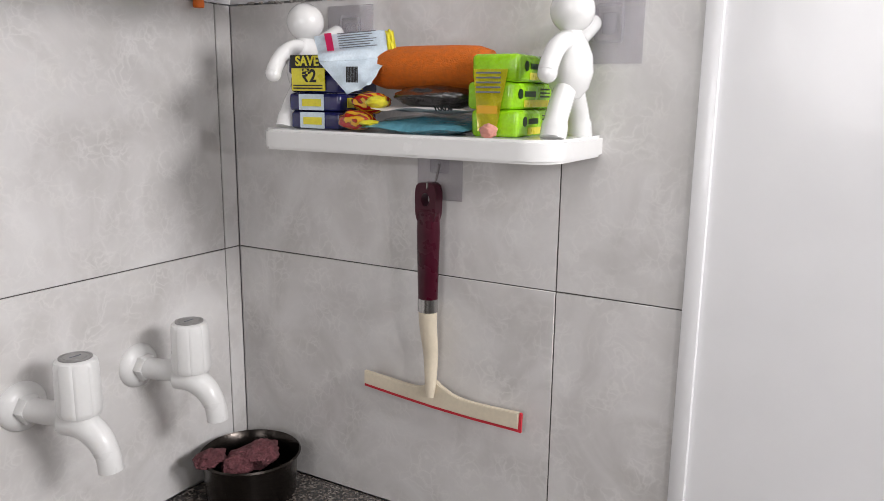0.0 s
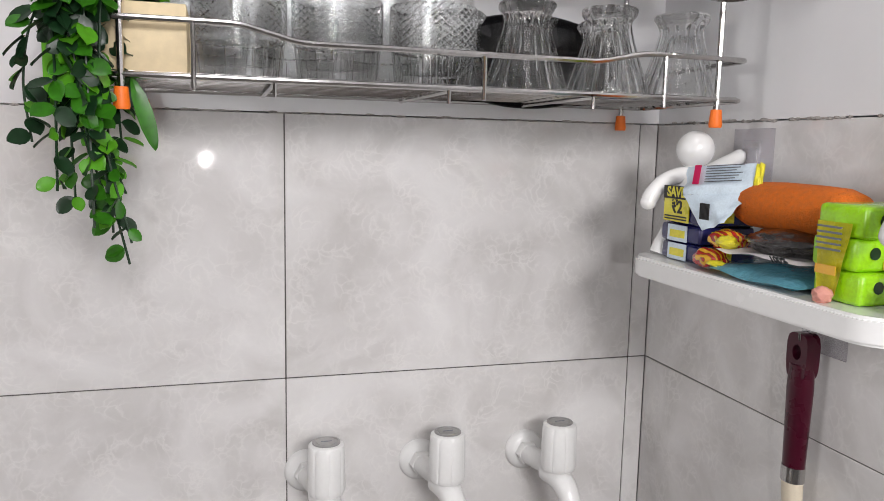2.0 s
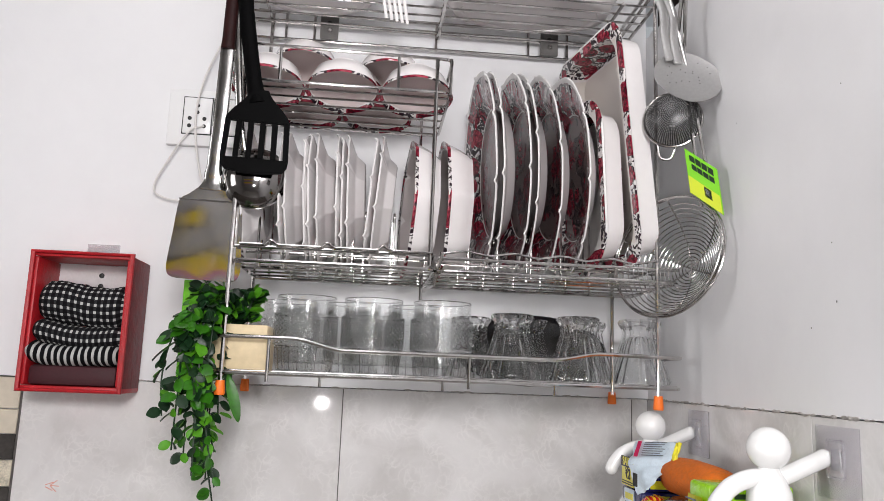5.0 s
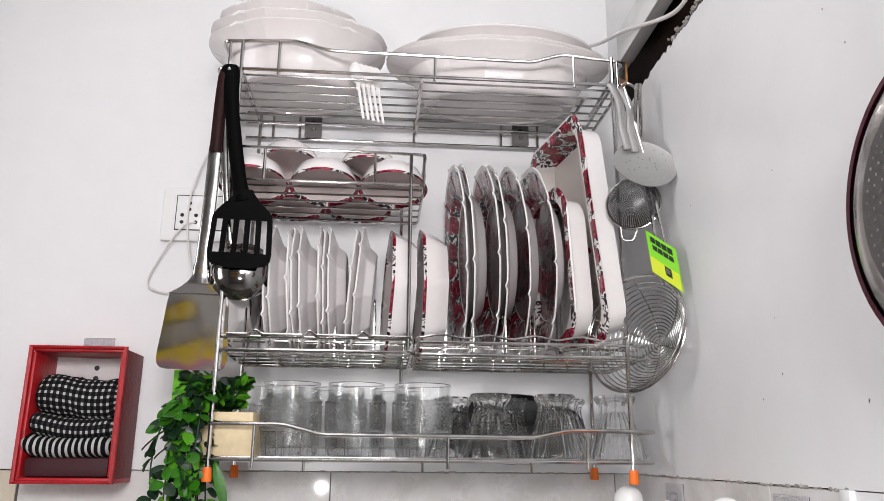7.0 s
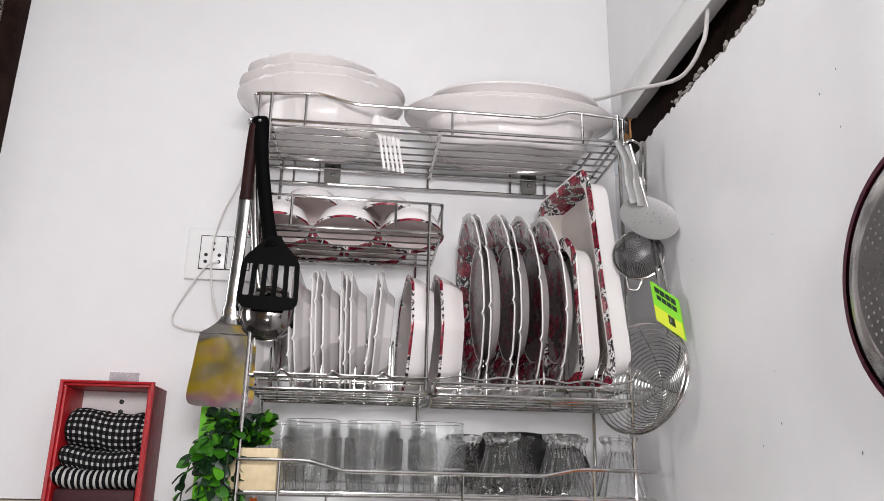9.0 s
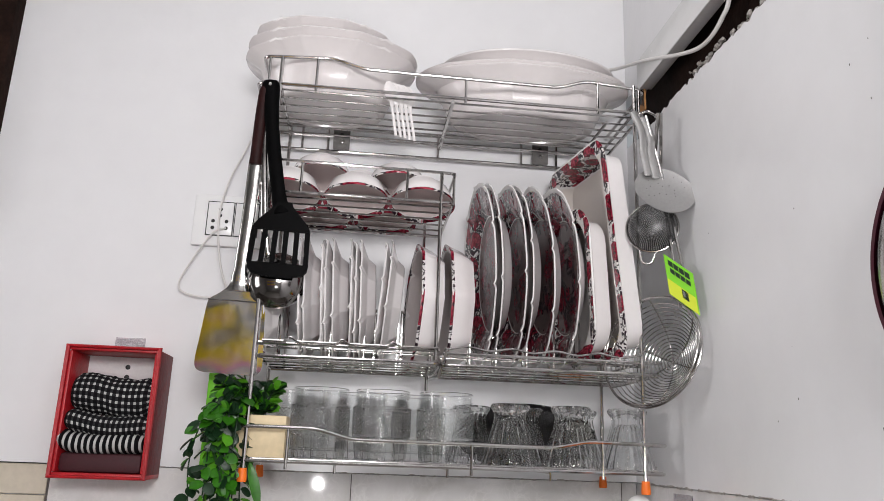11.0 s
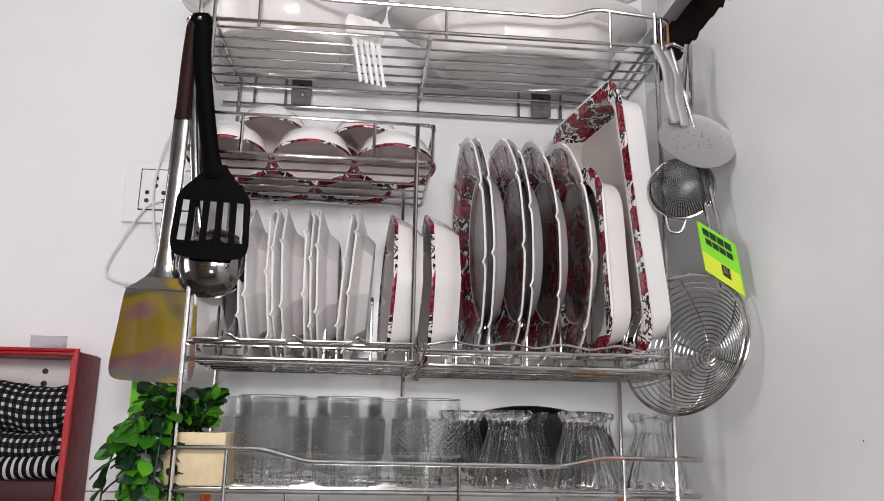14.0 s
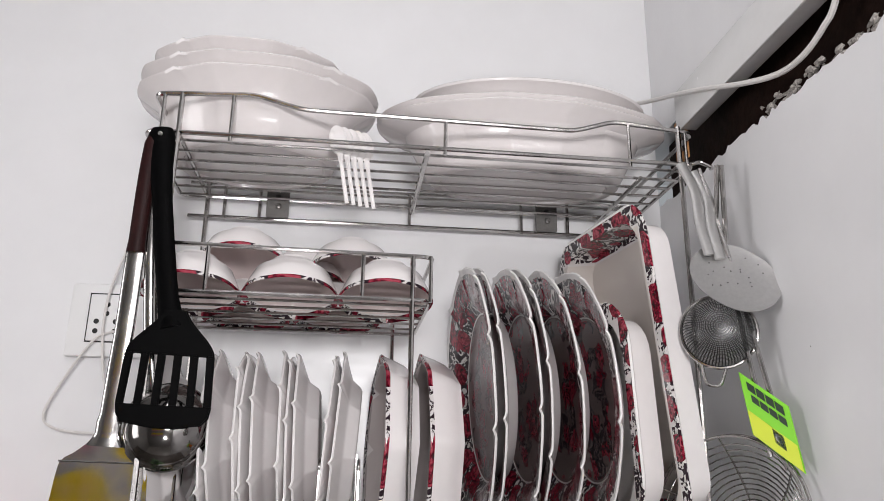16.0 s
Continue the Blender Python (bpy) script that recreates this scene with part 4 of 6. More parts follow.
crumpled("wrapper", (-0.108, -0.275, 1.535), 0.012, 0.022, 0.010, REDW, rp, 6, 0.2)
crumpled("band", (-0.108, -0.299, 1.553), 0.008, 0.012, 0.006, YELLOW, rp, 7, 0.2)
crumpled("band", (-0.115, -0.294, 1.533), 0.006, 0.012, 0.003, YELLOW, rp, 9, 0.2)

# ---- dish rack ----
XL, XR, YF, YB = -0.622, -0.062, -0.205, -0.012
rack = thing("dish_rack", "three-tier stainless wire dish rack on the wall", "dish rack")
for x in (XL, XR):
    for y, z1 in ((YF, 2.290), (YB, 2.262)):
        leg = wire("leg", [(x, y, 1.668), (x, y, z1)], 0.0030, rack)
        bm = lathe(bmesh.new(), [(0, 0), (0.0062, 0), (0.0068, 0.003), (0.0055, 0.018), (0, 0.018)], 14)
        part("foot", bm, ORANGE, leg, "orange rubber foot", m=pose(x, y, 1.658))


def tier_floor(x0, x1, z, count, r=0.0017):
    for i in range(count):
        y = YF + (YB - YF) * (i + 0.5) / count
        wire("floor_wire", [(x0, y, z), (x1, y, z)], r, rack, n=6)


def rail(pts, r=0.0027, closed=False, k=5):
    return wire("rail", pts if closed else bend(pts, 0.012, k), r, rack, closed=closed)


def frame_ring(x0, x1, z, r=0.0027):
    pts = [((x0 + x1) / 2 + a, (YF + YB) / 2 + b, z) for a, b in rounded(x1 - x0, YB - YF, 0.012, 4)]
    return wire("rail", pts, r, rack, closed=True)


# bottom tier
frame_ring(-0.636, -0.031, 1.686)
tier_floor(-0.634, -0.033, 1.6885, 11, 0.0015)
rail([(-0.638, YB, 1.731), (-0.638, YF - 0.002, 1.731), (-0.529, YF - 0.002, 1.731), (-0.479, YF - 0.002, 1.718), (-0.195, YF - 0.002, 1.717), (-0.147, YF - 0.002, 1.727), (-0.029, YF - 0.002, 1.726), (-0.029, YB, 1.726)])
for x, z in ((-0.566, 1.731), (-0.312, 1.718), (-0.124, 1.727)):
    wire("pin", [(x, YF - 0.002, 1.676), (x, YF - 0.002, z)], 0.0022, rack)
for x in (-0.345, -0.20, -0.5):
    wire("cross_bar", [(x, YF, 1.6835), (x, YB, 1.6835)], 0.0022, rack)
    wire("stub", [(x, YF, 1.672), (x, YF, 1.684)], 0.0018, rack)
# middle tier
frame_ring(-0.618, -0.362, 1.828)
frame_ring(-0.357, -0.033, 1.826)
tier_floor(-0.616, -0.364, 1.8255, 5, 0.0015)
tier_floor(-0.355, -0.035, 1.8235, 5, 0.0015)
for z, x0, x1 in ((1.846, -0.618, -0.362), (1.843, -0.357, -0.033)):
    for y in (YF, YF + 0.045, YB):
        wire("rail", [(x0, y, z), (x1, y, z)], 0.0024, rack)
hump = []
for i in range(11):
    x = -0.612 + 0.024 * i
    hump += [(x, YF - 0.003, 1.849), (x + 0.008, YF - 0.003, 1.849), (x + 0.014, YF - 0.003, 1.856 if i % 3 == 1 else 1.849)]
wire("hump_wire", bend([p for p in hump if p[0] < -0.358], 0.004, 2), 0.0017, rack)
wire("hump_wire", bend([(-0.355 + 0.0325 * i, YF - 0.003, 1.848 + 0.006 * (i % 2)) for i in range(10)], 0.006, 2), 0.0017, rack)
wire("bracket_bar", [(-0.352, YF - 0.004, 1.850), (-0.360, YF + 0.02, 1.812), (-0.362, YB, 1.82)], 0.0032, rack)
wire("stub", [(-0.375, YF + 0.05, 1.792), (-0.375, YF + 0.05, 1.83)], 0.0024, rack)
for x in (-0.596, -0.560, -0.520, -0.470, -0.455, -0.415, -0.372, -0.312, -0.272, -0.225, -0.183, -0.143, -0.105):
    wire("divider", bend([(x, YF + 0.045, 1.826), (x, YF + 0.045, 1.905), (x, YF + 0.06, 1.912), (x, YF + 0.075, 1.905), (x, YF + 0.075, 1.826)], 0.006, 3), 0.0017, rack, n=6)
    wire("divider", [(x, YB - 0.02, 1.826), (x, YB - 0.02, 1.92)], 0.0017, rack, n=6)
wire("post", [(-0.368, YF, 1.832), (-0.368, YF, 2.117)], 0.0027, rack)
wire("post", [(-0.376, YB, 1.832), (-0.376, YB, 2.117)], 0.0024, rack)
for z in (1.843, 2.07, 2.243):
    for x in (XL, XR):
        wire("side_bar", [(x, YF, z), (x, YB, z)], 0.0024, rack)
# cup basket
frame_ring(-0.640, -0.349, 2.070, 0.0024)
tier_floor(-0.638, -0.351, 2.0675, 6, 0.0016)
rail([(-0.640, YB, 2.118), (-0.640, YF, 2.120), (-0.347, YF, 2.117), (-0.347, YB, 2.117)], 0.0025)
for x in (-0.578, -0.42, -0.349):
    wire("pin", [(x, YF, 2.068), (x, YF, 2.118)], 0.0021, rack)
# top tier
frame_ring(-0.656, -0.046, 2.243)
tier_floor(-0.654, -0.048, 2.2405, 7, 0.0018)
rail([(-0.650, YB, 2.288), (-0.650, YF, 2.287), (-0.545, YF, 2.293), (-0.493, YF, 2.279), (-0.186, YF, 2.276), (-0.140, YF, 2.291), (-0.044, YF, 2.283), (-0.044, YB, 2.283)])
for x, z in ((-0.640, 2.287), (-0.568, 2.291), (-0.335, 2.278), (-0.122, 2.290), (-0.054, 2.284)):
    wire("pin", [(x, YF, 2.236), (x, YF, z)], 0.0022, rack)
wire("cross_bar", [(-0.355, YF, 2.236), (-0.355, YB, 2.236)], 0.0032, rack)
wire("cross_bar", [(-0.098, YF + 0.03, 2.236), (-0.098, YB, 2.236)], 0.0026, rack)
for z in (2.216,):
    wire("rail", [(-0.645, YB, z), (-0.05, YB, z)], 0.0026, rack)
for x in (-0.60, -0.555, -0.358, -0.205, -0.14):
    wire("pin", [(x, YB, 2.213), (x, YB, 2.262)], 0.0022, rack)
wire("rail", [(-0.645, YB, 2.262), (-0.05, YB, 2.262)], 0.0022, rack)
for x in (-0.531, -0.172):
    pl = part("wall_plate", outline_solid(bmesh.new(), [(x + a, 2.236 + b) for a, b in rounded(0.029, 0.040, 0.002, 2)], 0.003), BRACKET, rack, "grey metal wall plate", m=pose(0, -0.022, 0))
    part("screw", lathe(bmesh.new(), [(0, 0.003), (0.003, 0.0025), (0.0042, 0.0), (0, 0)], 14), STEELB, pl, m=pose(x + 0.001, -0.0005, 2.231, 90, 0, 0))
    part("slot", lathe(bmesh.new(), [(0, 0.0006), (0.0038, 0.0005), (0.0038, 0.0), (0, 0)], 14), INK, pl, m=pose(x, -0.0003, 2.2435, 90, 0, 0))
wire("hanger", bend([(-0.640, YF, 2.243), (-0.640, YF - 0.012, 2.240), (-0.640, YF - 0.014, 2.232), (-0.640, YF - 0.02, 2.236)], 0.004), 0.002, rack)
wire("hanger", bend([(-0.052, YF, 2.243), (-0.046, YF - 0.016, 2.240), (-0.034, YF - 0.02, 2.232), (-0.030, YF - 0.008, 2.236)], 0.004), 0.0022, rack)

# ---- crockery ----


def octagon(a, k=0.95):
    """A softened eight-sided outline."""
    d = (a + math.pi / 8) % (math.pi / 4) - math.pi / 8
    return 1 - k + k * (math.cos(math.pi / 8) / math.cos(d) + 0.037)


def nubs(bm, R, count, lift, width=0.05):
    """Small raised lips at even steps round a rim."""
    p = 2 * math.pi / count
    for v in bm.verts:
        q = math.hypot(v.co.x, v.co.y) / R
        if q > 0.86:
            d = (math.atan2(v.co.y, v.co.x) + p / 2) % p - p / 2
            k = math.exp(-(d / width) ** 2) * min(1.0, (q - 0.86) / 0.1)
            v.co.z += lift * k
            v.co.x *= 1 + 0.006 * k
            v.co.y *= 1 + 0.006 * k
    return bm


def plate_mesh(R, h, foot, thick=0.0035, wave=0.03, lobes=10, sided=0.0):
    """A dished plate with a thin rim; sided: how far its outline is eight-sided."""
    prof = [(0, thick), (foot, thick), (foot * 1.12, thick + 0.001), (R * 0.72, h * 0.62), (R * 0.78, h * 0.74), (R * 0.99, h + 0.0002), (R, h - 0.0009), (R * 0.99, h - 0.0022), (R * 0.77, h * 0.74 - 0.004), (R * 0.70, h * 0.60 - 0.004), (foot * 1.08, -0.001), (foot * 1.02, -0.003), (foot * 0.96, -0.003), (foot * 0.92, 0.0), (0, 0.0)]
    shape = (lambda a: octagon(a + math.pi / lobes, sided)) if sided else None
    bm = lathe(bmesh.new(), prof, 240, 0.0 if sided else wave, lobes, 0.62, shape=shape, face_split=6)
    return nubs(bm, R, lobes, 0.0028, 0.024)


def bowl_mesh(R, h, foot, thick=0.0032, wave=0.03, lobes=8, n=64, shape=None, k1=0.42, k2=0.70):
    def r(k):
        return foot + (R - foot) * k
    prof = [(0, thick), (foot * 0.94, thick), (r(k1) - thick, h * 0.36), (r(k2) - thick, h * 0.78), (R * 0.985, h), (R, h - 0.0015), (R * 0.985, h - 0.004), (r(k2), h * 0.76), (r(k1), h * 0.32), (foot * 1.02, 0.0), (foot * 0.98, -0.003), (foot * 0.9, -0.003), (foot * 0.88, 0.0), (0, 0.0)]
    return lathe(bmesh.new(), prof, n, wave, lobes, 0.7, shape=shape, face_split=5)


def stand(ob, x, y, z, lean, yaw=0.0, roll=0.0):
    """Stand a plate on edge, face towards -x, top leaning by lean degrees to -x."""
    ob.matrix_basis = Matrix.Translation((x, y, z)) @ Matrix.Rotation(radians(yaw), 4, "Z") @ Matrix.Rotation(radians(-90 - lean), 4, "Y") @ Matrix.Rotation(radians(roll), 4, "Z")
    return ob


def crockery(name, bm, mats, label, category, group, rim=None, rim_mats=None):
    """rim: the height above which the outer edge is a part of its own."""
    if rim is None:
        return tagged(link_mesh(name, bm, mats), label, category, group)
    edge = bm.copy()
    bmesh.ops.delete(bm, geom=[f for f in bm.faces if f.calc_center_median().z > rim], context="FACES")
    bmesh.ops.delete(edge, geom=[f for f in edge.faces if f.calc_center_median().z <= rim], context="FACES")
    ob = tagged(link_mesh(name, bm, mats), label, category, group)
    part("rim", edge, rim_mats or mats, ob)
    return ob


MID = 1.829
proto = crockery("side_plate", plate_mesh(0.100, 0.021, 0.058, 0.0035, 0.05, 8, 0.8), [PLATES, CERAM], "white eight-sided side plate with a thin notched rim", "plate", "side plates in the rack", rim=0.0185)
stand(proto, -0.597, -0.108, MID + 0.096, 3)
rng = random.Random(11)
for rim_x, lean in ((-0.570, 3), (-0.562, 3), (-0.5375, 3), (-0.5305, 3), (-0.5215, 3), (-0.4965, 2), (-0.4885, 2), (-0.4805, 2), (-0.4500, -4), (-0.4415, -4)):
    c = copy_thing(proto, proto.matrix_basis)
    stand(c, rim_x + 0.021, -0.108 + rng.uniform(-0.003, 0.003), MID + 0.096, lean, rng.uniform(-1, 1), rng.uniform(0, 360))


def soup_bowl_mesh(R, h):
    prof = [(0, 0.003), (R * 0.76, 0.003), (R * 0.82, h * 0.3), (R * 0.90, h - 0.003), (R * 0.985, h), (R, h - 0.0015), (R * 0.985, h - 0.0045), (R * 0.975, h * 0.87), (R * 0.93, h * 0.5), (R * 0.87, h * 0.12), (R * 0.83, 0.0), (R * 0.82, -0.003), (R * 0.78, -0.003), (R * 0.77, 0.0), (0, 0.0)]
    return lathe(bmesh.new(), prof, 64, 0.02, 8, 0.9, shape=octagon, face_split=7)


proto = crockery("soup_bowl", soup_bowl_mesh(0.099, 0.034), [BOWLM, CERAM], "white faceted soup bowl with a rose rim", "bowl", "soup bowls in the rack", rim=0.030)
stand(proto, -0.365, -0.112, MID + 0.096, -2, 4, 22.5)
c = copy_thing(proto, proto.matrix_basis)
stand(c, -0.317, -0.114, MID + 0.099, 0, 2, 22.5)
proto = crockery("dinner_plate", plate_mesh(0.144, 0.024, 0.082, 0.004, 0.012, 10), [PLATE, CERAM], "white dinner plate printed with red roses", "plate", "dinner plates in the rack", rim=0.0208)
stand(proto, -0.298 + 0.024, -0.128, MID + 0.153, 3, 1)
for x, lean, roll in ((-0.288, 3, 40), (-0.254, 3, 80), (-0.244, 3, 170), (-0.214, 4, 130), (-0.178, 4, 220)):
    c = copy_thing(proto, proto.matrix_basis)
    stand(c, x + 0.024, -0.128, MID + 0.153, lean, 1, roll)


def dish_mesh(w, h, depth, rim, r, thick=0.004):
    """A rounded oblong dish, rim flat round a sunken floor; local z is up out of the dish."""
    bm = bmesh.new()
    rows = [(0.30, 0.0, thick), (1 - 2.2 * rim / w, 0.6, thick), (1 - 1.7 * rim / w, 0.9, depth - 0.0005), (0.985, 1, depth), (1.0, 1, depth - 0.002), (0.985, 1, depth - thick), (1 - 1.5 * rim / w, 0.9, depth - thick - 0.001), (1 - 2.0 * rim / w, 0.6, 0.0), (0.30, 0.0, 0.0)]
    rings = []
    for f, rr, z in rows:
        ww, hh = w * f if f > 0.5 else w * 0.3, (h - w + w * f) if f > 0.5 else h * 0.3
        rings.append([bm.verts.new((a, b, z)) for a, b in rounded(ww, hh, max(0.006, min(r * (0.5 + 0.5 * rr), ww * 0.45)), 6)])
    for i, (A, B) in enumerate(zip(rings, rings[1:])):
        for j in range(len(A)):
            k = (j + 1) % len(A)
            f = bm.faces.new((A[j], A[k], B[k], B[j]))
            f.material_index = 0 if i < 4 else 1
    bm.faces.new(rings[0]).material_index = 0
    f = bm.faces.new(list(reversed(rings[-1])))
    f.material_index = 1
    bmesh.ops.recalc_face_normals(bm, faces=bm.faces[:])
    return bm


def stand_dish(ob, c, lean, yaw, roll=0):
    """Local x becomes the depth into the rack, local y up, face towards -x."""
    ob.matrix_basis = Matrix.Translation(c) @ Matrix.Rotation(radians(yaw), 4, "Z") @ Matrix.Rotation(radians(-lean), 4, "Y") @ Matrix(((0, 0, -1, 0), (-1, 0, 0, 0), (0, 1, 0, 0), (0, 0, 0, 1))) @ Matrix.Rotation(radians(roll), 4, "Z")
    return ob


tray = crockery("serving_tray", dish_mesh(0.215, 0.345, 0.040, 0.020, 0.040), [TRAYM, CERAM], "large oblong white serving dish with a rose rim", "serving dish", "", rim=0.0365)
stand_dish(tray, (-0.089, -0.128, 2.020), 6, 9)
dish = crockery("square_dish", dish_mesh(0.170, 0.240, 0.036, 0.018, 0.055), [DISHM, CERAM], "small square white dish with a rose rim", "dish", "", rim=0.0325)
stand_dish(dish, (-0.122, -0.138, 1.964), 3, 10)

cup = crockery("tea_cup", bowl_mesh(0.052, 0.040, 0.024, 0.003, 0.02, 8, 48, None, 0.62, 0.90), [CUPM, CERAM], "white cup with a rose band turned upside down", "cup", "cups in the basket", rim=0.0335, rim_mats=[CUPM, CUPM])
cup.matrix_basis = pose(-0.600, -0.150, 2.1150, 167)
for x, y, z, tilt in ((-0.496, -0.150, 2.1150, 167), (-0.3935, -0.150, 2.1150, 167), (-0.553, -0.062, 2.1115, 176), (-0.447, -0.062, 2.1115, 176), (-0.556, -0.098, 2.1600, 164), (-0.490, -0.050, 2.1560, 172), (-0.432, -0.098, 2.1540, 164)):
    copy_thing(cup, pose(x, y, z, tilt, 0, 0))


def oblong(ratio):
    return lambda a: 1.0 / math.sqrt(math.cos(a) ** 2 + (math.sin(a) / ratio) ** 2)


# Darker bodies against lighter rims paint the shade under the bowl lips.
big = crockery("serving_bowl", nubs(bowl_mesh(0.143, 0.076, 0.092, 0.004, 0.0, 8, 128, lambda a: oblong(0.76)(a) * octagon(a, 0.4), 0.24, 0.50), 0.128, 8, 0.004, 0.05), [CERAMSH, CERAMSH], "large white eight-sided serving bowl in a stack", "bowl", "stacked serving bowls", rim=0.0735, rim_mats=[CERAM, CERAM])
big.matrix_basis = pose(-0.552, -0.114, 2.2465)
copy_thing(big, pose(-0.551, -0.113, 2.265, 2, 1, 1))
copy_thing(big, pose(-0.567, -0.106, 2.297, 4, 0, 0) @ Matrix.Diagonal((0.80, 0.86, 1, 1)))
oval = crockery("oval_platter", nubs(bowl_mesh(0.188, 0.070, 0.120, 0.004, 0.0, 8, 128, lambda a: oblong(0.53)(a) * octagon(a, 0.35), 0.22, 0.46), 0.15, 8, 0.003, 0.05), [CERAMSH, CERAMSH], "deep white oval platter on the top tier", "platter", "stacked oval platters", rim=0.0675, rim_mats=[CERAM, CERAM])
oval.matrix_basis = pose(-0.223, -0.1035, 2.2465)
copy_thing(oval, pose(-0.223, -0.1035, 2.2535, 0.5, 0, 0))
lid = crockery("oval_platter", bowl_mesh(0.150, 0.046, 0.09, 0.004, 0.0, 12, 84, oblong(0.58)), [CERAMSH, CERAMSH], "smaller plain white oval platter on the stack", "platter", "stacked oval platters", rim=0.0425, rim_mats=[CERAM, CERAM])
lid.matrix_basis = pose(-0.215, -0.108, 2.303, 1, 0.5, 0)


def fork_mesh():
    bm = tube(bmesh.new(), spline([(0, 0, -0.066), (0, 0, -0.042), (0, 0, -0.018), (0, 0, 0.0)], 4), 0.0026, 8, flat=0.35, radii=[0.0022] * 9 + [0.003] * 4)
    ball(bm, (0, 0, 0.010), 0.0102, 0.0028, 0.0185, 16, 10)
    return bm


fork = tagged(link_mesh("spoon", fork_mesh(), CERAM), "white-handled spoon standing in the top tier wires", "spoon", "spoons on the top tier")
fork.matrix_basis = pose(-0.452, YF + 0.020, 2.245, 0, -10, 0)
for i in range(1, 5):
    copy_thing(fork, pose(-0.452 + 0.0075 * i, YF + 0.020 + 0.0035 * i, 2.245, 0, -10, 0))

# ---- glasses ----
GZ = 1.690


def tumbler():
    """Fluted foot, a band of cut diamonds, a plain lip, and a smooth inner wall."""
    n = 240
    rows = [0.0005, 0.002, 0.006, 0.012, 0.02, 0.028, 0.033, 0.0345] + [0.036 + 0.000975 * i for i in range(41)] + [0.0765, 0.0785, 0.083, 0.09, 0.097, 0.0995]
    bm = bmesh.new()
    rings = [[bm.verts.new((0.0, 0.0, 0.0))]]
    for z in rows:
        ring = []
        for j in range(n):
            u = j / n
            r = 0.0372 + 0.0045 * min(1.0, z / 0.04) + (-0.0014 if z > 0.0765 else 0.0)
            if z < 0.0345:
                r -= 0.0011 * abs(math.sin(math.pi * u * 20)) ** 0.5 * min(1.0, (0.0345 - z) / 0.002)
                r -= 0.002 * max(0.0, 1 - z / 0.003)
            elif z < 0.0755:
                q = (z - 0.036) / 0.0064
                a, c = abs((u * 30 + q) % 1 - 0.5), abs((u * 30 - q) % 1 - 0.5)
                r += 0.0016 * min(a, c) * 2 + 0.0003
            ring.append(bm.verts.new((r * math.cos(2 * math.pi * u), r * math.sin(2 * math.pi * u), z)))
        rings.append(ring)
    for r, z in ((0.0392, 0.1005), (0.0382, 0.0995), (0.0378, 0.08), (0.0375, 0.045), (0.0345, 0.016), (0.028, 0.0115)):
        rings.append([bm.verts.new((r * math.cos(2 * math.pi * j / n), r * math.sin(2 * math.pi * j / n), z)) for j in range(n)])
    rings.append([bm.verts.new((0.0, 0.0, 0.011))])
    for A, B in zip(rings, rings[1:]):
        for j in range(n):
            k = (j + 1) % n
            if len(A) == 1:
                bm.faces.new((A[0], B[k], B[j]))
            elif len(B) == 1:
                bm.faces.new((A[j], A[k], B[0]))
            else:
                bm.faces.new((A[j], A[k], B[k], B[j]))
    bmesh.ops.recalc_face_normals(bm, faces=bm.faces[:])
    for f in bm.faces:
        c = f.calc_center_median()
        u, z, r = math.atan2(c.y, c.x) / (2 * math.pi), c.z, math.hypot(c.x, c.y)
        if r < 0.0385 and z > 0.012:
            continue
        q = (z - 0.036) / 0.0064
        cut = 0.0345 < z < 0.0755 and min(abs((u * 30 + q) % 1 - 0.5), abs((u * 30 - q) % 1 - 0.5)) < 0.11
        flute = 0.003 < z < 0.033 and abs(math.sin(math.pi * u * 20)) < 0.22
        f.material_index = 1 if cut or flute or z < 0.002 or z > 0.0985 or 0.0745 < z < 0.0768 or 0.0335 < z < 0.0362 else 0
    return bm


gl = tagged(link_mesh("tumbler", tumbler(), [GLASS, CUT]), "clear diamond-cut glass tumbler", "glass", "tumblers on the lowest tier")
gl.matrix_basis = pose(-0.527, -0.140, GZ)
for x, y in ((-0.437, -0.140), (-0.343, -0.140), (-0.557, -0.052), (-0.466, -0.052), (-0.376, -0.052)):
    copy_thing(gl, pose(x, y, GZ, 0, 0, x * 400))


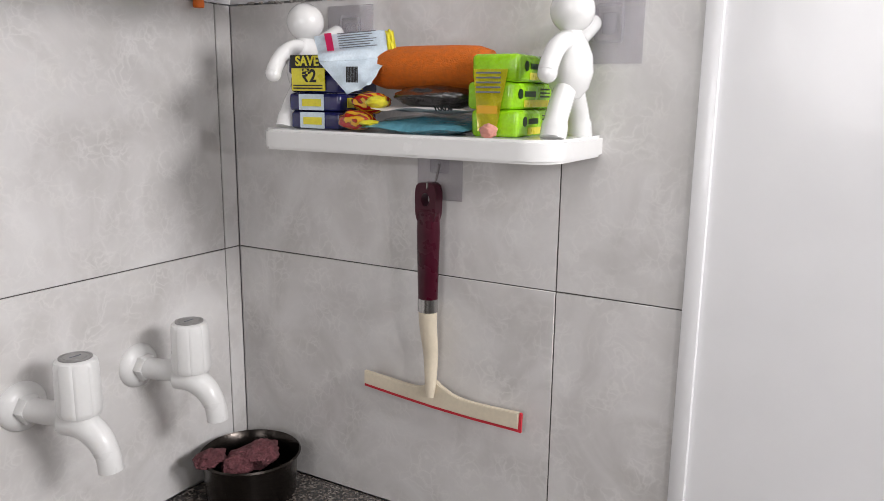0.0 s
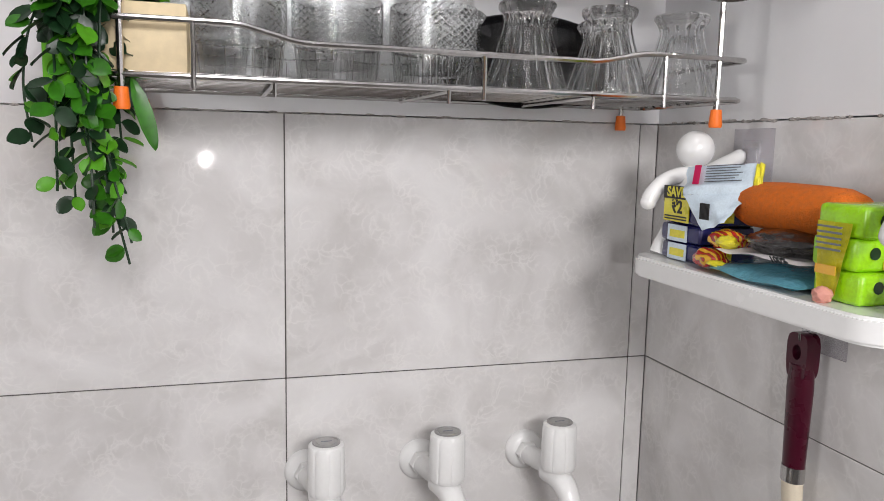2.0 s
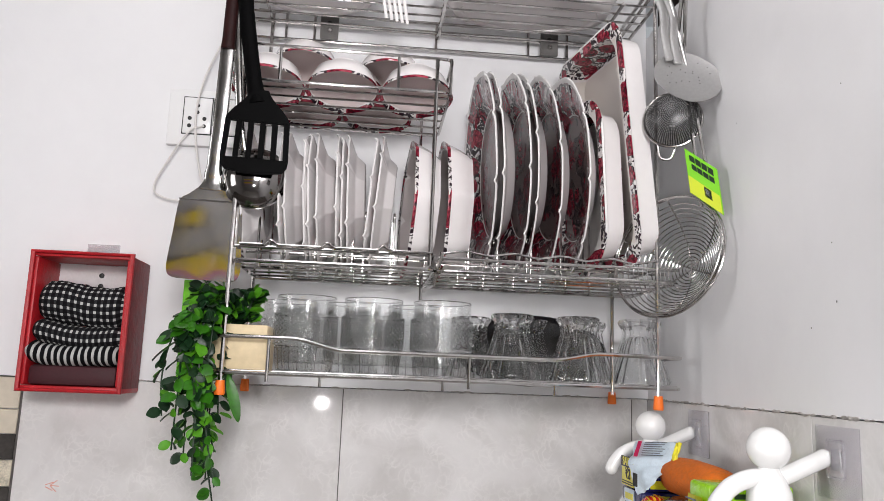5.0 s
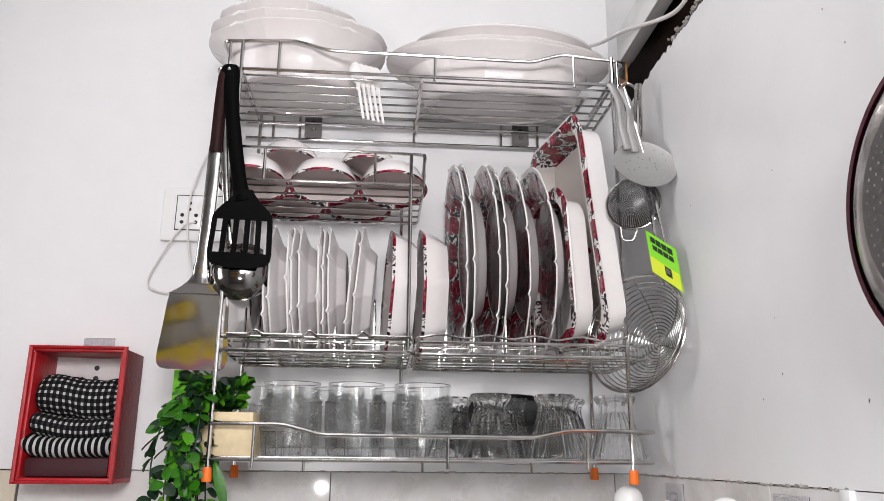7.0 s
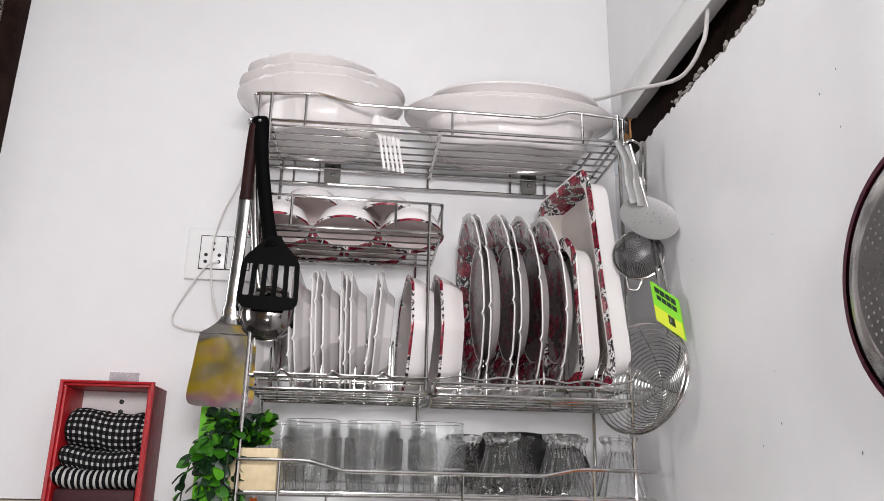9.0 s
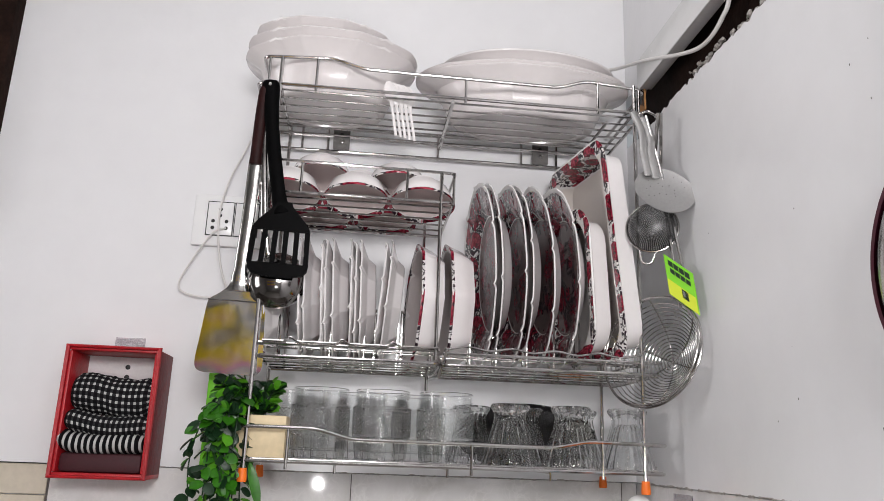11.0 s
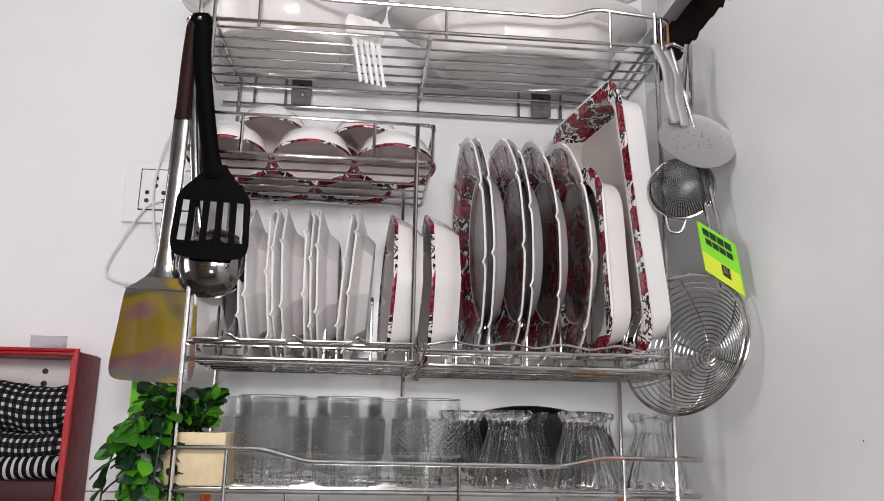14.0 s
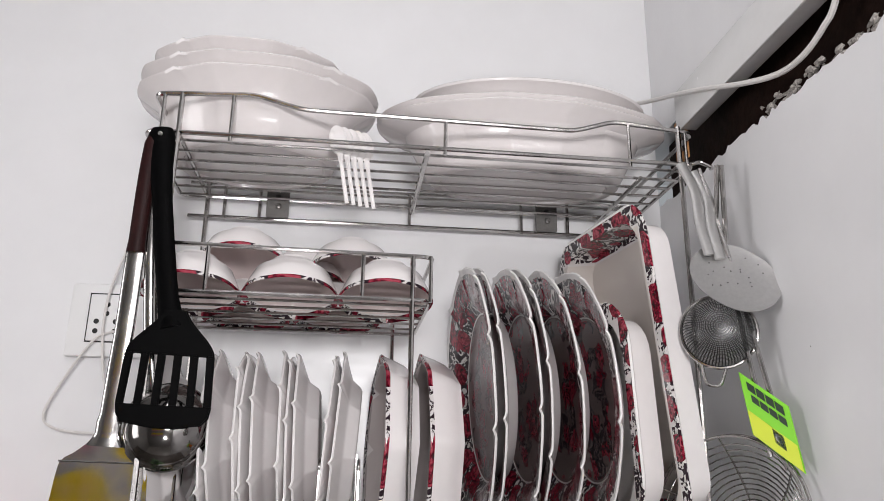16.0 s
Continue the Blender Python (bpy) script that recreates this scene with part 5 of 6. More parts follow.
def flute_glass():
    """A waisted glass standing on its mouth, with deep flutes and a thick foot."""
    prof = [(0.0395, 0.0008), (0.041, 0.0), (0.0425, 0.0008), (0.0428, 0.005), (0.037, 0.022), (0.0315, 0.038), (0.0265, 0.054), (0.0235, 0.066), (0.0228, 0.072), (0.0245, 0.077), (0.0285, 0.083), (0.0290, 0.0865), (0.0270, 0.089), (0.018, 0.0885), (0.0, 0.0875)]
    inner = [(0.0, 0.066), (0.012, 0.0655), (0.0185, 0.062), (0.0225, 0.052), (0.0275, 0.036), (0.0335, 0.02), (0.0385, 0.005), (0.0395, 0.0008)]
    bm = bmesh.new()
    n = 120
    rings = []
    for k, (r, z) in enumerate(inner + prof[1:]):
        if r == 0:
            rings.append([bm.verts.new((0, 0, z))])
            continue
        deep = 0.0 if k < len(inner) else 0.10 * min(1.0, z / 0.03) * (1.0 if z < 0.088 else 0.4)
        rings.append([bm.verts.new((r * (1 + deep * (abs(math.cos(math.pi * 10 * j / n)) - 0.6)) * math.cos(2 * math.pi * j / n), r * (1 + deep * (abs(math.cos(math.pi * 10 * j / n)) - 0.6)) * math.sin(2 * math.pi * j / n), z)) for j in range(n)])
    for A, B in zip(rings, rings[1:]):
        for j in range(n):
            k = (j + 1) % n
            if len(A) == 1:
                bm.faces.new((A[0], B[k], B[j]))
            elif len(B) == 1:
                bm.faces.new((A[j], A[k], B[0]))
            else:
                bm.faces.new((A[j], A[k], B[k], B[j]))
    bmesh.ops.recalc_face_normals(bm, faces=bm.faces[:])
    for f in bm.faces:
        c = f.calc_center_median()
        ridge = abs(math.cos(5 * math.atan2(c.y, c.x)))
        f.material_index = 1 if ridge < 0.3 or ridge > 0.93 or c.z > 0.075 or c.z < 0.002 else 0
    return bm


fg = tagged(link_mesh("fluted_glass", flute_glass(), [GLASS, CUT]), "clear fluted glass turned upside down", "glass", "fluted glasses on the lowest tier")
fg.matrix_basis = pose(-0.245, -0.140, GZ)
for x, y in ((-0.152, -0.140), (-0.062, -0.135), (-0.292, -0.058), (-0.205, -0.055), (-0.115, -0.055)):
    copy_thing(fg, pose(x, y, GZ, 0, 0, x * 300))
bt = tagged(link_mesh("black_tray", lathe(bmesh.new(), [(0, 0.0), (0.10, 0.0), (0.115, 0.008), (0.118, 0.008), (0.103, -0.004), (0, -0.004)], 48, shape=lambda a: 1.0 / math.sqrt(math.cos(a) ** 2 + (math.sin(a) / 0.46) ** 2)), BLACKT), "black oval tray standing behind the glasses", "tray")
bt.matrix_basis = pose(-0.195, -0.018, GZ + 0.045, 96, 0, 0)

# ---- wooden planter with a trailing plant ----
pl = thing("planter", "small pale wooden planter box on the rack", "planter")
bm = bmesh.new()
x0, x1, y0, y1, z0, z1, w = -0.645, -0.571, -0.188, -0.112, GZ, GZ + 0.057, 0.006
box(bm, (x0, y0, z0), (x1, y0 + w, z1), 0.0012)
part("front", bm, PINE, pl)
part("back", boxed((x0, y1 - w, z0), (x1, y1, z1), 0.0012), PINE, pl)
part("side", boxed((x0, y0 + w, z0), (x0 + w, y1 - w, z1), 0.0012), PINE, pl)
part("side", boxed((x1 - w, y0 + w, z0), (x1, y1 - w, z1), 0.0012), PINE, pl)
part("soil", boxed((x0 + w, y0 + w, z0), (x1 - w, y1 - w, z1 - 0.010)), BLACKP, pl)
strip = tagged(link_mesh("plastic_strip", boxed((-0.690, -0.150, 1.664), (-0.670, -0.146, 1.805), 0.001), LIME), "bright green plastic strip behind the plant", "strip")
plant = thing("trailing_plant", "artificial trailing plant with round green leaves", "plant")


def leaf_at(bm, p, d, up, L, W, idx):
    """One cupped leaf from its stalk at p along d."""
    d = d.normalized()
    s = d.cross(up).normalized()
    u = s.cross(d).normalized()
    rows = [(0.0, 0.0), (0.10, 0.42), (0.26, 0.82), (0.48, 1.0), (0.70, 0.92), (0.88, 0.60), (0.97, 0.28), (1.0, 0.0)]
    prev = None
    for t, wd in rows:
        c = p + d * (L * t) - u * (L * 0.18 * t * t)
        if wd == 0:
            ring = [bm.verts.new(c)]
        else:
            ring = [bm.verts.new(c - s * W * wd / 2 + u * W * 0.12), bm.verts.new(c), bm.verts.new(c + s * W * wd / 2 + u * W * 0.12)]
        if prev:
            if len(prev) == 1:
                fs = [(prev[0], ring[1], ring[0]), (prev[0], ring[2], ring[1])]
            elif len(ring) == 1:
                fs = [(prev[0], prev[1], ring[0]), (prev[1], prev[2], ring[0])]
            else:
                fs = [(prev[0], prev[1], ring[1], ring[0]), (prev[1], prev[2], ring[2], ring[1])]
            for f in fs:
                bm.faces.new(f).material_index = idx
        prev = ring


rng = random.Random(3)
stems = []
for i in range(15):
    hx, hy = -0.632 - rng.uniform(0.0, 0.034), -0.20 - rng.uniform(-0.03, 0.03)
    L = rng.uniform(0.06, 0.19) if i > 3 else 0.21 - 0.02 * i
    sway = rng.uniform(-0.012, 0.02)
    stems.append((spline([(-0.62 + rng.uniform(-0.015, 0.02), -0.15 + rng.uniform(-0.02, 0.02), GZ + 0.052), (-0.635 + rng.uniform(-0.01, 0.01), -0.175, GZ + 0.085), (hx, hy, GZ + 0.06), (hx + sway * 0.6, hy - 0.004, GZ + 0.05 - L * 0.5), (hx + sway + (0.02 if i < 4 else 0), hy, GZ + 0.05 - L)], 8), 1 if i % 3 else 0))
stems.append((spline([(-0.63, -0.16, GZ + 0.05), (-0.66, -0.19, GZ + 0.07), (-0.684, -0.20, GZ + 0.04), (-0.694, -0.20, 1.68), (-0.690, -0.20, 1.63)], 8), 2))
for i in range(16):
    a = rng.uniform(0, 6.28)
    stems.append((spline([(-0.615, -0.15, GZ + 0.05), (-0.622 + 0.02 * math.cos(a), -0.15 + 0.015 * math.sin(a), GZ + 0.080), (-0.632 + 0.040 * math.cos(a), -0.15 + 0.03 * math.sin(a), GZ + 0.082 + rng.uniform(0.01, 0.036))], 6), 1 if i % 3 else 0))
for st, kind in stems:
    bm = tube(bmesh.new(), st, 0.0011, 5)
    part("stem", bm, LEAFD, plant)
    bm = bmesh.new()
    for i in range(3, len(st), 2):
        t = i / len(st)
        d = (st[min(i + 1, len(st) - 1)] - st[i - 1]).normalized()
        for sgn in (-1, 1):
            a = rng.uniform(0, 6.28)
            side = Vector((math.cos(a), -abs(math.sin(a)) * 0.8, rng.uniform(-0.4, 0.3)))
            size = (0.026 - 0.010 * t) * rng.uniform(0.75, 1.2)
            up = Vector((rng.uniform(-0.9, 0.9), rng.uniform(-1.0, 0.3), rng.uniform(0.1, 1.0)))
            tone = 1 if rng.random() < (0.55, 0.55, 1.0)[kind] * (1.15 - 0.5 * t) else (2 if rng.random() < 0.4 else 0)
            leaf_at(bm, st[i] + side * 0.001, side + d * 0.5, up, size, size * 0.74, tone)
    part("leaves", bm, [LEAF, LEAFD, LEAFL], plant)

bm = bmesh.new()
leaf_at(bm, Vector((-0.615, -0.2, 1.685)), Vector((0.35, -0.1, -1)), Vector((0.3, -1, 0.2)), 0.062, 0.014, 0)
part("leaves", bm, LEAF, plant)

# ---- red storage box with rolled cloths ----
rb = thing("storage_box", "red fabric storage box hung open-side out", "storage box")
BX0, BX1, BZ0, BZ1, BY = -0.912, -0.780, 1.652, 1.842, -0.084
part("top", boxed((BX0, BY, BZ1 - 0.006), (BX1, -0.004, BZ1), 0.002), REDCL, rb)
part("bottom", boxed((BX0 - 0.004, BY - 0.002, BZ0 - 0.002), (BX1 + 0.003, -0.004, BZ0 + 0.006), 0.002), REDCL, rb)
part("side", boxed((BX0, BY, BZ0 + 0.0065), (BX0 + 0.006, -0.004, BZ1 - 0.0065), 0.002), REDCL, rb)
part("side", boxed((BX1 - 0.006, BY, BZ0 + 0.0065), (BX1, -0.004, BZ1 - 0.0065), 0.002), REDCL, rb)
part("outer_cover", boxed((BX1 + 0.0004, BY + 0.003, BZ0 + 0.002), (BX1 + 0.0028, -0.004, BZ1 - 0.002), 0.0008), REDOUT, rb, "dark red outer fabric")
part("back", boxed((BX0 + 0.006, -0.008, BZ0 + 0.007), (BX1 - 0.006, -0.004, BZ1 - 0.007)), CARD, rb, "white card back")
for z in (1.804, 1.820):
    part("stud", lathe(bmesh.new(), [(0, 0.004), (0.003, 0.003), (0.004, 0), (0, 0)], 12), INK, rb, m=pose(-0.845, -0.0085, z, 90, 0, 0))
ring = [(BX0 - 0.001, BY - 0.002, BZ0), (BX0 - 0.001, BY - 0.002, BZ1), (BX1 + 0.001, BY - 0.002, BZ1), (BX1 + 0.001, BY - 0.002, BZ0)]
bm = tube(bmesh.new(), [(p[0], p[1], p[2]) for p in ring], 0.0044, 8, True)
bmesh.ops.recalc_face_normals(bm, faces=bm.faces[:])
part("piping", bm, REDCL, rb, "bright red piping")
part("flap", boxed((BX0 + 0.007, BY + 0.004, BZ0 + 0.0065), (BX1 - 0.007, -0.010, BZ0 + 0.034), 0.006), REDIN, rb, "dark maroon lining")


def cloth_roll(label, x0, x1, y, z, ry, rz, material, seed, tilt=0.0):
    bm = bmesh.new()
    uvl = bm.loops.layers.uv.verify()
    nu, nv = 30, 28
    rings = []
    for i in range(nu + 1):
        u = i / nu
        x = x0 + (x1 - x0) * u
        ring = []
        for j in range(nv):
            a = 2 * math.pi * j / nv
            k = 1 + 0.10 * noise.noise(Vector((u * 5 + seed, math.cos(a), math.sin(a)))) + 0.04 * noise.noise(Vector((u * 16 + seed, 2 * math.cos(a), 2 * math.sin(a))))
            k *= 1 - 0.25 * max(0, abs(u - 0.5) * 2 - 0.86) / 0.14
            ring.append(bm.verts.new((x, y + ry * k * math.cos(a), z + rz * k * math.sin(a) + tilt * (u - 0.5) + 0.004 * math.sin(u * 5 + seed))))
        rings.append(ring)
    for i in range(nu):
        for j in range(nv):
            k = (j + 1) % nv
            f = bm.faces.new((rings[i][j], rings[i + 1][j], rings[i + 1][k], rings[i][k]))
            for lp, c in zip(f.loops, ((i / nu, j / nv), ((i + 1) / nu, j / nv), ((i + 1) / nu, (j + 1) / nv), (i / nu, (j + 1) / nv))):
                lp[uvl].uv = c
    bm.faces.new(list(reversed(rings[0])))
    bm.faces.new(rings[-1])
    return tagged(link_mesh("rolled_cloth", bm, material), label, "cloth", "cloths in the red box")


cloth_roll("black and white gingham cloth rolled in the box", BX0 + 0.008, BX1 - 0.008, -0.050, 1.772, 0.030, 0.030, CHECK, 1)
cloth_roll("black and white checked cloth folded in the box", BX0 + 0.006, BX1 - 0.008, -0.055, 1.728, 0.030, 0.017, STRIPEB, 2, -0.006)
cloth_roll("black and grey striped cloth rolled in the box", BX0 - 0.003, BX1 - 0.010, -0.058, 1.702, 0.030, 0.016, STRIPE, 3, -0.008)
hk = thing("adhesive_hook", "clear adhesive plate above the red box", "hook", "adhesive hooks")
part("film", boxed((-0.872, -0.0025, 1.835), (-0.825, -0.0005, 1.868), 0.0004, 1), CLEARP, hk)

# ---- wall socket and its cord ----
so = thing("wall_socket", "white wall socket plate with a cable", "socket")
part("plate", boxed((-0.772, -0.010, 2.030), (-0.655, 0.0, 2.121), 0.003), SOCKW, so)
m1 = part("module", boxed((-0.748, -0.0125, 2.049), (-0.7055, -0.0101, 2.107), 0.001), SOCKW, so)
part("module", boxed((-0.702, -0.0125, 2.049), (-0.664, -0.0101, 2.107), 0.001), SOCKW, so)
for x0, x1 in ((-0.7495, -0.7042), (-0.7033, -0.6625)):
    part("gap", boxed((x0, -0.0108, 2.0475), (x1, -0.01005, 2.1085)), INK, so)
for x, z in ((-0.727, 2.094), (-0.727, 2.083), (-0.738, 2.073), (-0.7155, 2.073), (-0.738, 2.061), (-0.7155, 2.061)):
    part("hole", lathe(bmesh.new(), [(0, 0.0006), (0.0032, 0.0005), (0.0032, 0), (0, 0)], 12), INK, m1, m=pose(x, -0.0126, z, 90, 0, 0))
cd = thing("thin_cord", "thin pale cord looped from the socket", "cord")
wire("cord", spline([(-0.668, -0.012, 2.30), (-0.690, -0.016, 2.22), (-0.718, -0.02, 2.14), (-0.727, -0.02, 2.07), (-0.715, -0.018, 1.99), (-0.690, -0.016, 1.93)], 8), 0.0017, cd, CABLE, n=6)
wire("cord", spline([(-0.7155, -0.014, 2.061), (-0.735, -0.022, 2.048), (-0.765, -0.016, 2.0), (-0.782, -0.012, 1.96), (-0.765, -0.012, 1.944), (-0.72, -0.012, 1.940), (-0.68, -0.012, 1.945)], 8), 0.0017, cd, CABLE, n=6)

# ---- tools hung at the rack's left corner ----
tn = thing("steel_turner", "steel turner with a dark wooden grip", "turner", "hanging cooking tools")
part("grip", tube(bmesh.new(), spline([(-0.641, -0.222, 2.228), (-0.6435, -0.221, 2.18), (-0.6455, -0.217, 2.104)], 6), 0.008, 14, radii=[0.006] + [0.0085] * 11 + [0.0095], flat=0.7), WOODH, tn, "dark reddish wooden grip")
part("shaft", tube(bmesh.new(), spline([(-0.6455, -0.216, 2.106), (-0.648, -0.210, 2.03), (-0.652, -0.204, 1.955), (-0.654, -0.200, 1.918)], 6), 0.008, 16, radii=[0.0095] * 8 + [0.0098] * 6 + [0.0115] * 3 + [0.014, 0.018], flat=0.3), STEELB, tn)


def blade_mesh(rows, thick=0.0014, cols=18):
    """A thin sheet, half widths given down its length, gently warped by use."""
    bm = bmesh.new()
    line = [(q.x, q.y) for q in spline([(w, z, 0) for w, z in rows], 4)]
    sheets = []
    for back in (0.0, thick):
        sheets.append([[bm.verts.new((w * (2 * i / cols - 1), back + 0.0011 * noise.noise(Vector((w * (2 * i / cols - 1) * 22, 0.3, z * 26))) - 0.12 * (z + 0.05) ** 2, z)) for i in range(cols + 1)] for w, z in line])
    for k, sheet in enumerate(sheets):
        for A, B in zip(sheet, sheet[1:]):
            for i in range(cols):
                bm.faces.new((A[i], A[i + 1], B[i + 1], B[i]) if k else (B[i], B[i + 1], A[i + 1], A[i]))
    f, g = sheets
    ring = lambda q: [r[0] for r in q] + q[-1][1:] + [r[-1] for r in reversed(q[:-1])] + list(reversed(q[0][1:-1]))
    P, Q = ring(f), ring(g)
    for i in range(len(P)):
        j = (i + 1) % len(P)
        bm.faces.new((P[i], P[j], Q[j], Q[i]))
    bmesh.ops.recalc_face_normals(bm, faces=bm.faces[:])
    return bm


part("blade", blade_mesh([(0.012, 0.026), (0.017, 0.017), (0.028, 0.007), (0.038, 0.0), (0.041, -0.012), (0.0435, -0.045), (0.0465, -0.083), (0.0450, -0.096), (0.040, -0.1015), (0.032, -0.1035)]), BLADEM, tn, "shiny steel blade", m=pose(-0.654, -0.198, 1.904, 2, 2, 0))
wire("edge_line", [(-0.694, -0.1995, 1.9045), (-0.619, -0.1995, 1.9025)], 0.0009, tn, STEELB, n=5)
ld = thing("ladle", "steel ladle with a round shiny bowl", "ladle", "hanging cooking tools")
part("shaft", tube(bmesh.new(), spline([(-0.640, -0.216, 2.230), (-0.634, -0.214, 2.12), (-0.622, -0.206, 2.0), (-0.612, -0.200, 1.958)], 6), 0.0055, 10, flat=0.4), STEELB, ld)
part("cup", lathe(bmesh.new(), [(0, 0.0), (0.018, 0.004), (0.031, 0.015), (0.0365, 0.030), (0.0375, 0.0305), (0.035, 0.030), (0.0296, 0.0162), (0.017, 0.0054), (0, 0.0014)], 40), LADLEM, ld, "dark shiny steel bowl", m=pose(-0.601, -0.224, 1.943, -100, 0, 0) @ Matrix.Diagonal((1.16, 1.16, 1, 1)))
sp = thing("slotted_spatula", "black nylon slotted spatula", "spatula", "hanging cooking tools")
part("handle", tube(bmesh.new(), spline([(-0.6340, -0.222, 2.238), (-0.6315, -0.223, 2.205), (-0.621, -0.226, 2.138), (-0.609, -0.232, 2.073), (-0.5985, -0.236, 2.026)], 6), 0.010, 16, radii=[0.010, 0.0128] + [0.0138] * 4 + [0.0130, 0.0122, 0.0114, 0.0108] + [0.0100] * 11 + [0.0105, 0.0112, 0.012, 0.013], flat=0.42), BLACKP, sp)
part("hanging_eye", lathe(bmesh.new(), [(0, 0.0008), (0.0022, 0.0006), (0.0026, 0.0), (0, 0)], 14), STEELB, sp, m=pose(-0.6338, -0.2290, 2.229, 90, 0, 0))
# head: frame and fingers, so that the slots go through
HM = pose(-0.5975, -0.236, 1.982, 4, 2, 0) @ Matrix.Diagonal((1.06, 1, 1, 1))
flare = [(q.x, q.y) for q in spline([(0.0385, 0.0180, 0), (0.0372, 0.0235, 0), (0.0320, 0.0320, 0), (0.0235, 0.0415, 0), (0.0160, 0.0500, 0), (0.0115, 0.0570, 0), (0.0100, 0.0610, 0)], 3)]
top_pts = [(-x, z) for x, z in flare] + list(reversed(flare))
part("shoulder", outline_solid(bmesh.new(), list(reversed(top_pts)), 0.004, 0.0012), BLACKP, sp, m=HM)
for i in range(6):
    xa, x2 = -0.0385 + i * 0.0140, -0.0405 + i * 0.0149
    wd = 0.0070
    part("finger", outline_solid(bmesh.new(), [(xa, 0.0185), (xa + wd, 0.0185), (x2 + wd - 0.0005, -0.0285), (x2, -0.0285)], 0.004, 0.0008), BLACKP, sp, m=HM)
part("tip", outline_solid(bmesh.new(), [(-0.0405, -0.028), (0.0408, -0.028), (0.0395, -0.038), (0.034, -0.045), (0.012, -0.0485), (-0.012, -0.0485), (-0.033, -0.045), (-0.039, -0.038)], 0.004, 0.0012), BLACKP, sp, m=HM)

# ---- tools hung at the rack's right corner ----
sk = thing("flat_skimmer", "worn flat steel skimmer with a forked handle", "skimmer", "hanging cooking tools")
for a, b in (((-0.072, -0.226, 2.234), (-0.060, -0.246, 2.134)), ((-0.056, -0.226, 2.226), (-0.049, -0.247, 2.130))):
    a, b = Vector(a), Vector(b)
    part("prong", tube(bmesh.new(), spline([a, a.lerp(b, 0.35) + Vector((0.006, 0, 0)), a.lerp(b, 0.75), b + Vector((0.002, 0, -0.012))], 5), 0.0062, 10, flat=0.4), STEELD, sk)
DM = facing((-0.037, -0.254, 2.096), (0.067, -0.045, -0.066), (0.75, 0.0, 0.66))
part("disc", lathe(bmesh.new(), [(0, 0.0), (0.030, 0.0006), (0.036, 0.002), (0.0362, 0.001), (0.030, -0.0004), (0, -0.001)], 44, shape=lambda a: 1.0 + 0.32 * math.cos(a) ** 2), STEELD, sk, m=DM)
rng = random.Random(9)
for i in range(18):
    a, q = rng.uniform(0, 6.28), rng.uniform(0.006, 0.032)
    part("pit", lathe(bmesh.new(), [(0, 0.0), (0.0008, 0.0), (0.0008, 0.0004), (0, 0.0004)], 7), BRACKET, sk, m=DM @ pose(q * math.cos(a), q * math.sin(a), 0.0009))
st = thing("mesh_strainer", "small round wire mesh strainer", "strainer", "hanging cooking tools")
MM = facing((-0.051, -0.236, 2.042), (0.069, -0.030, -0.012), (0.1, 0, 1))
part("mesh", lathe(bmesh.new(), [(0.0365, 0), (0.034, 0.012), (0.027, 0.021), (0.016, 0.027), (0, 0.029)], 44), MESHM, st, "fine steel mesh", m=MM)
wire("rim", [MM @ Vector((0.0375 * math.cos(2 * math.pi * i / 40), 0.0375 * math.sin(2 * math.pi * i / 40), 0)) for i in range(40)], 0.0022, st, closed=True)
wire("ear", [MM @ Vector(p) for p in bend([(-0.014, -0.036, 0), (-0.008, -0.057, 0.003), (0.006, -0.057, 0.003), (0.010, -0.036, 0)], 0.006)], 0.0018, st)
for dx in (-0.008, 0.006):
    wire("handle", [MM @ Vector(p) for p in bend([(dx, 0.037, 0), (dx * 0.8 - 0.004, 0.10, 0), (dx * 0.3 - 0.012, 0.185, 0.008)], 0.01)], 0.003, st)
ws = thing("wire_skimmer", "round spiral wire frying skimmer with a card tag", "skimmer", "hanging cooking tools")
WM = facing((-0.060, -0.236, 1.857), (0.085, -0.120, 0.041), (0.044, -0.005, 0.163))
R, DEEP = 0.083, 0.052
wire("rim", [WM @ Vector((R * math.cos(2 * math.pi * i / 56), R * math.sin(2 * math.pi * i / 56), 0)) for i in range(56)], 0.0018, ws, closed=True)
wire("rim", [WM @ Vector(((R - 0.002) * math.cos(2 * math.pi * i / 56), (R - 0.002) * math.sin(2 * math.pi * i / 56), 0.006)) for i in range(56)], 0.0013, ws, closed=True)
turns = 16
sp_pts = []
for i in range(turns * 30 + 1):
    a = 2 * math.pi * i / 30
    q = (R - 0.003) * (0.07 + 0.93 * i / (turns * 30))
    sp_pts.append(WM @ Vector((q * math.cos(a), q * math.sin(a), -DEEP * (1 - (q / R) ** 2))))
wire("spiral", sp_pts, 0.0008, ws, n=5)
for k in range(3):
    a = math.pi * k / 3 + 0.4
    wire("rib", [WM @ Vector((q * R * math.cos(a), q * R * math.sin(a), -(DEEP + 0.0015) * (1 - q * q))) for q in [-1 + 0.1 * i for i in range(21)]], 0.0012, ws, n=6)
TAG = [Vector(p) for p in ((-0.041, -0.250, 1.999), (-0.017, -0.290, 1.962), (-0.013, -0.300, 1.900), (-0.040, -0.262, 1.937))]
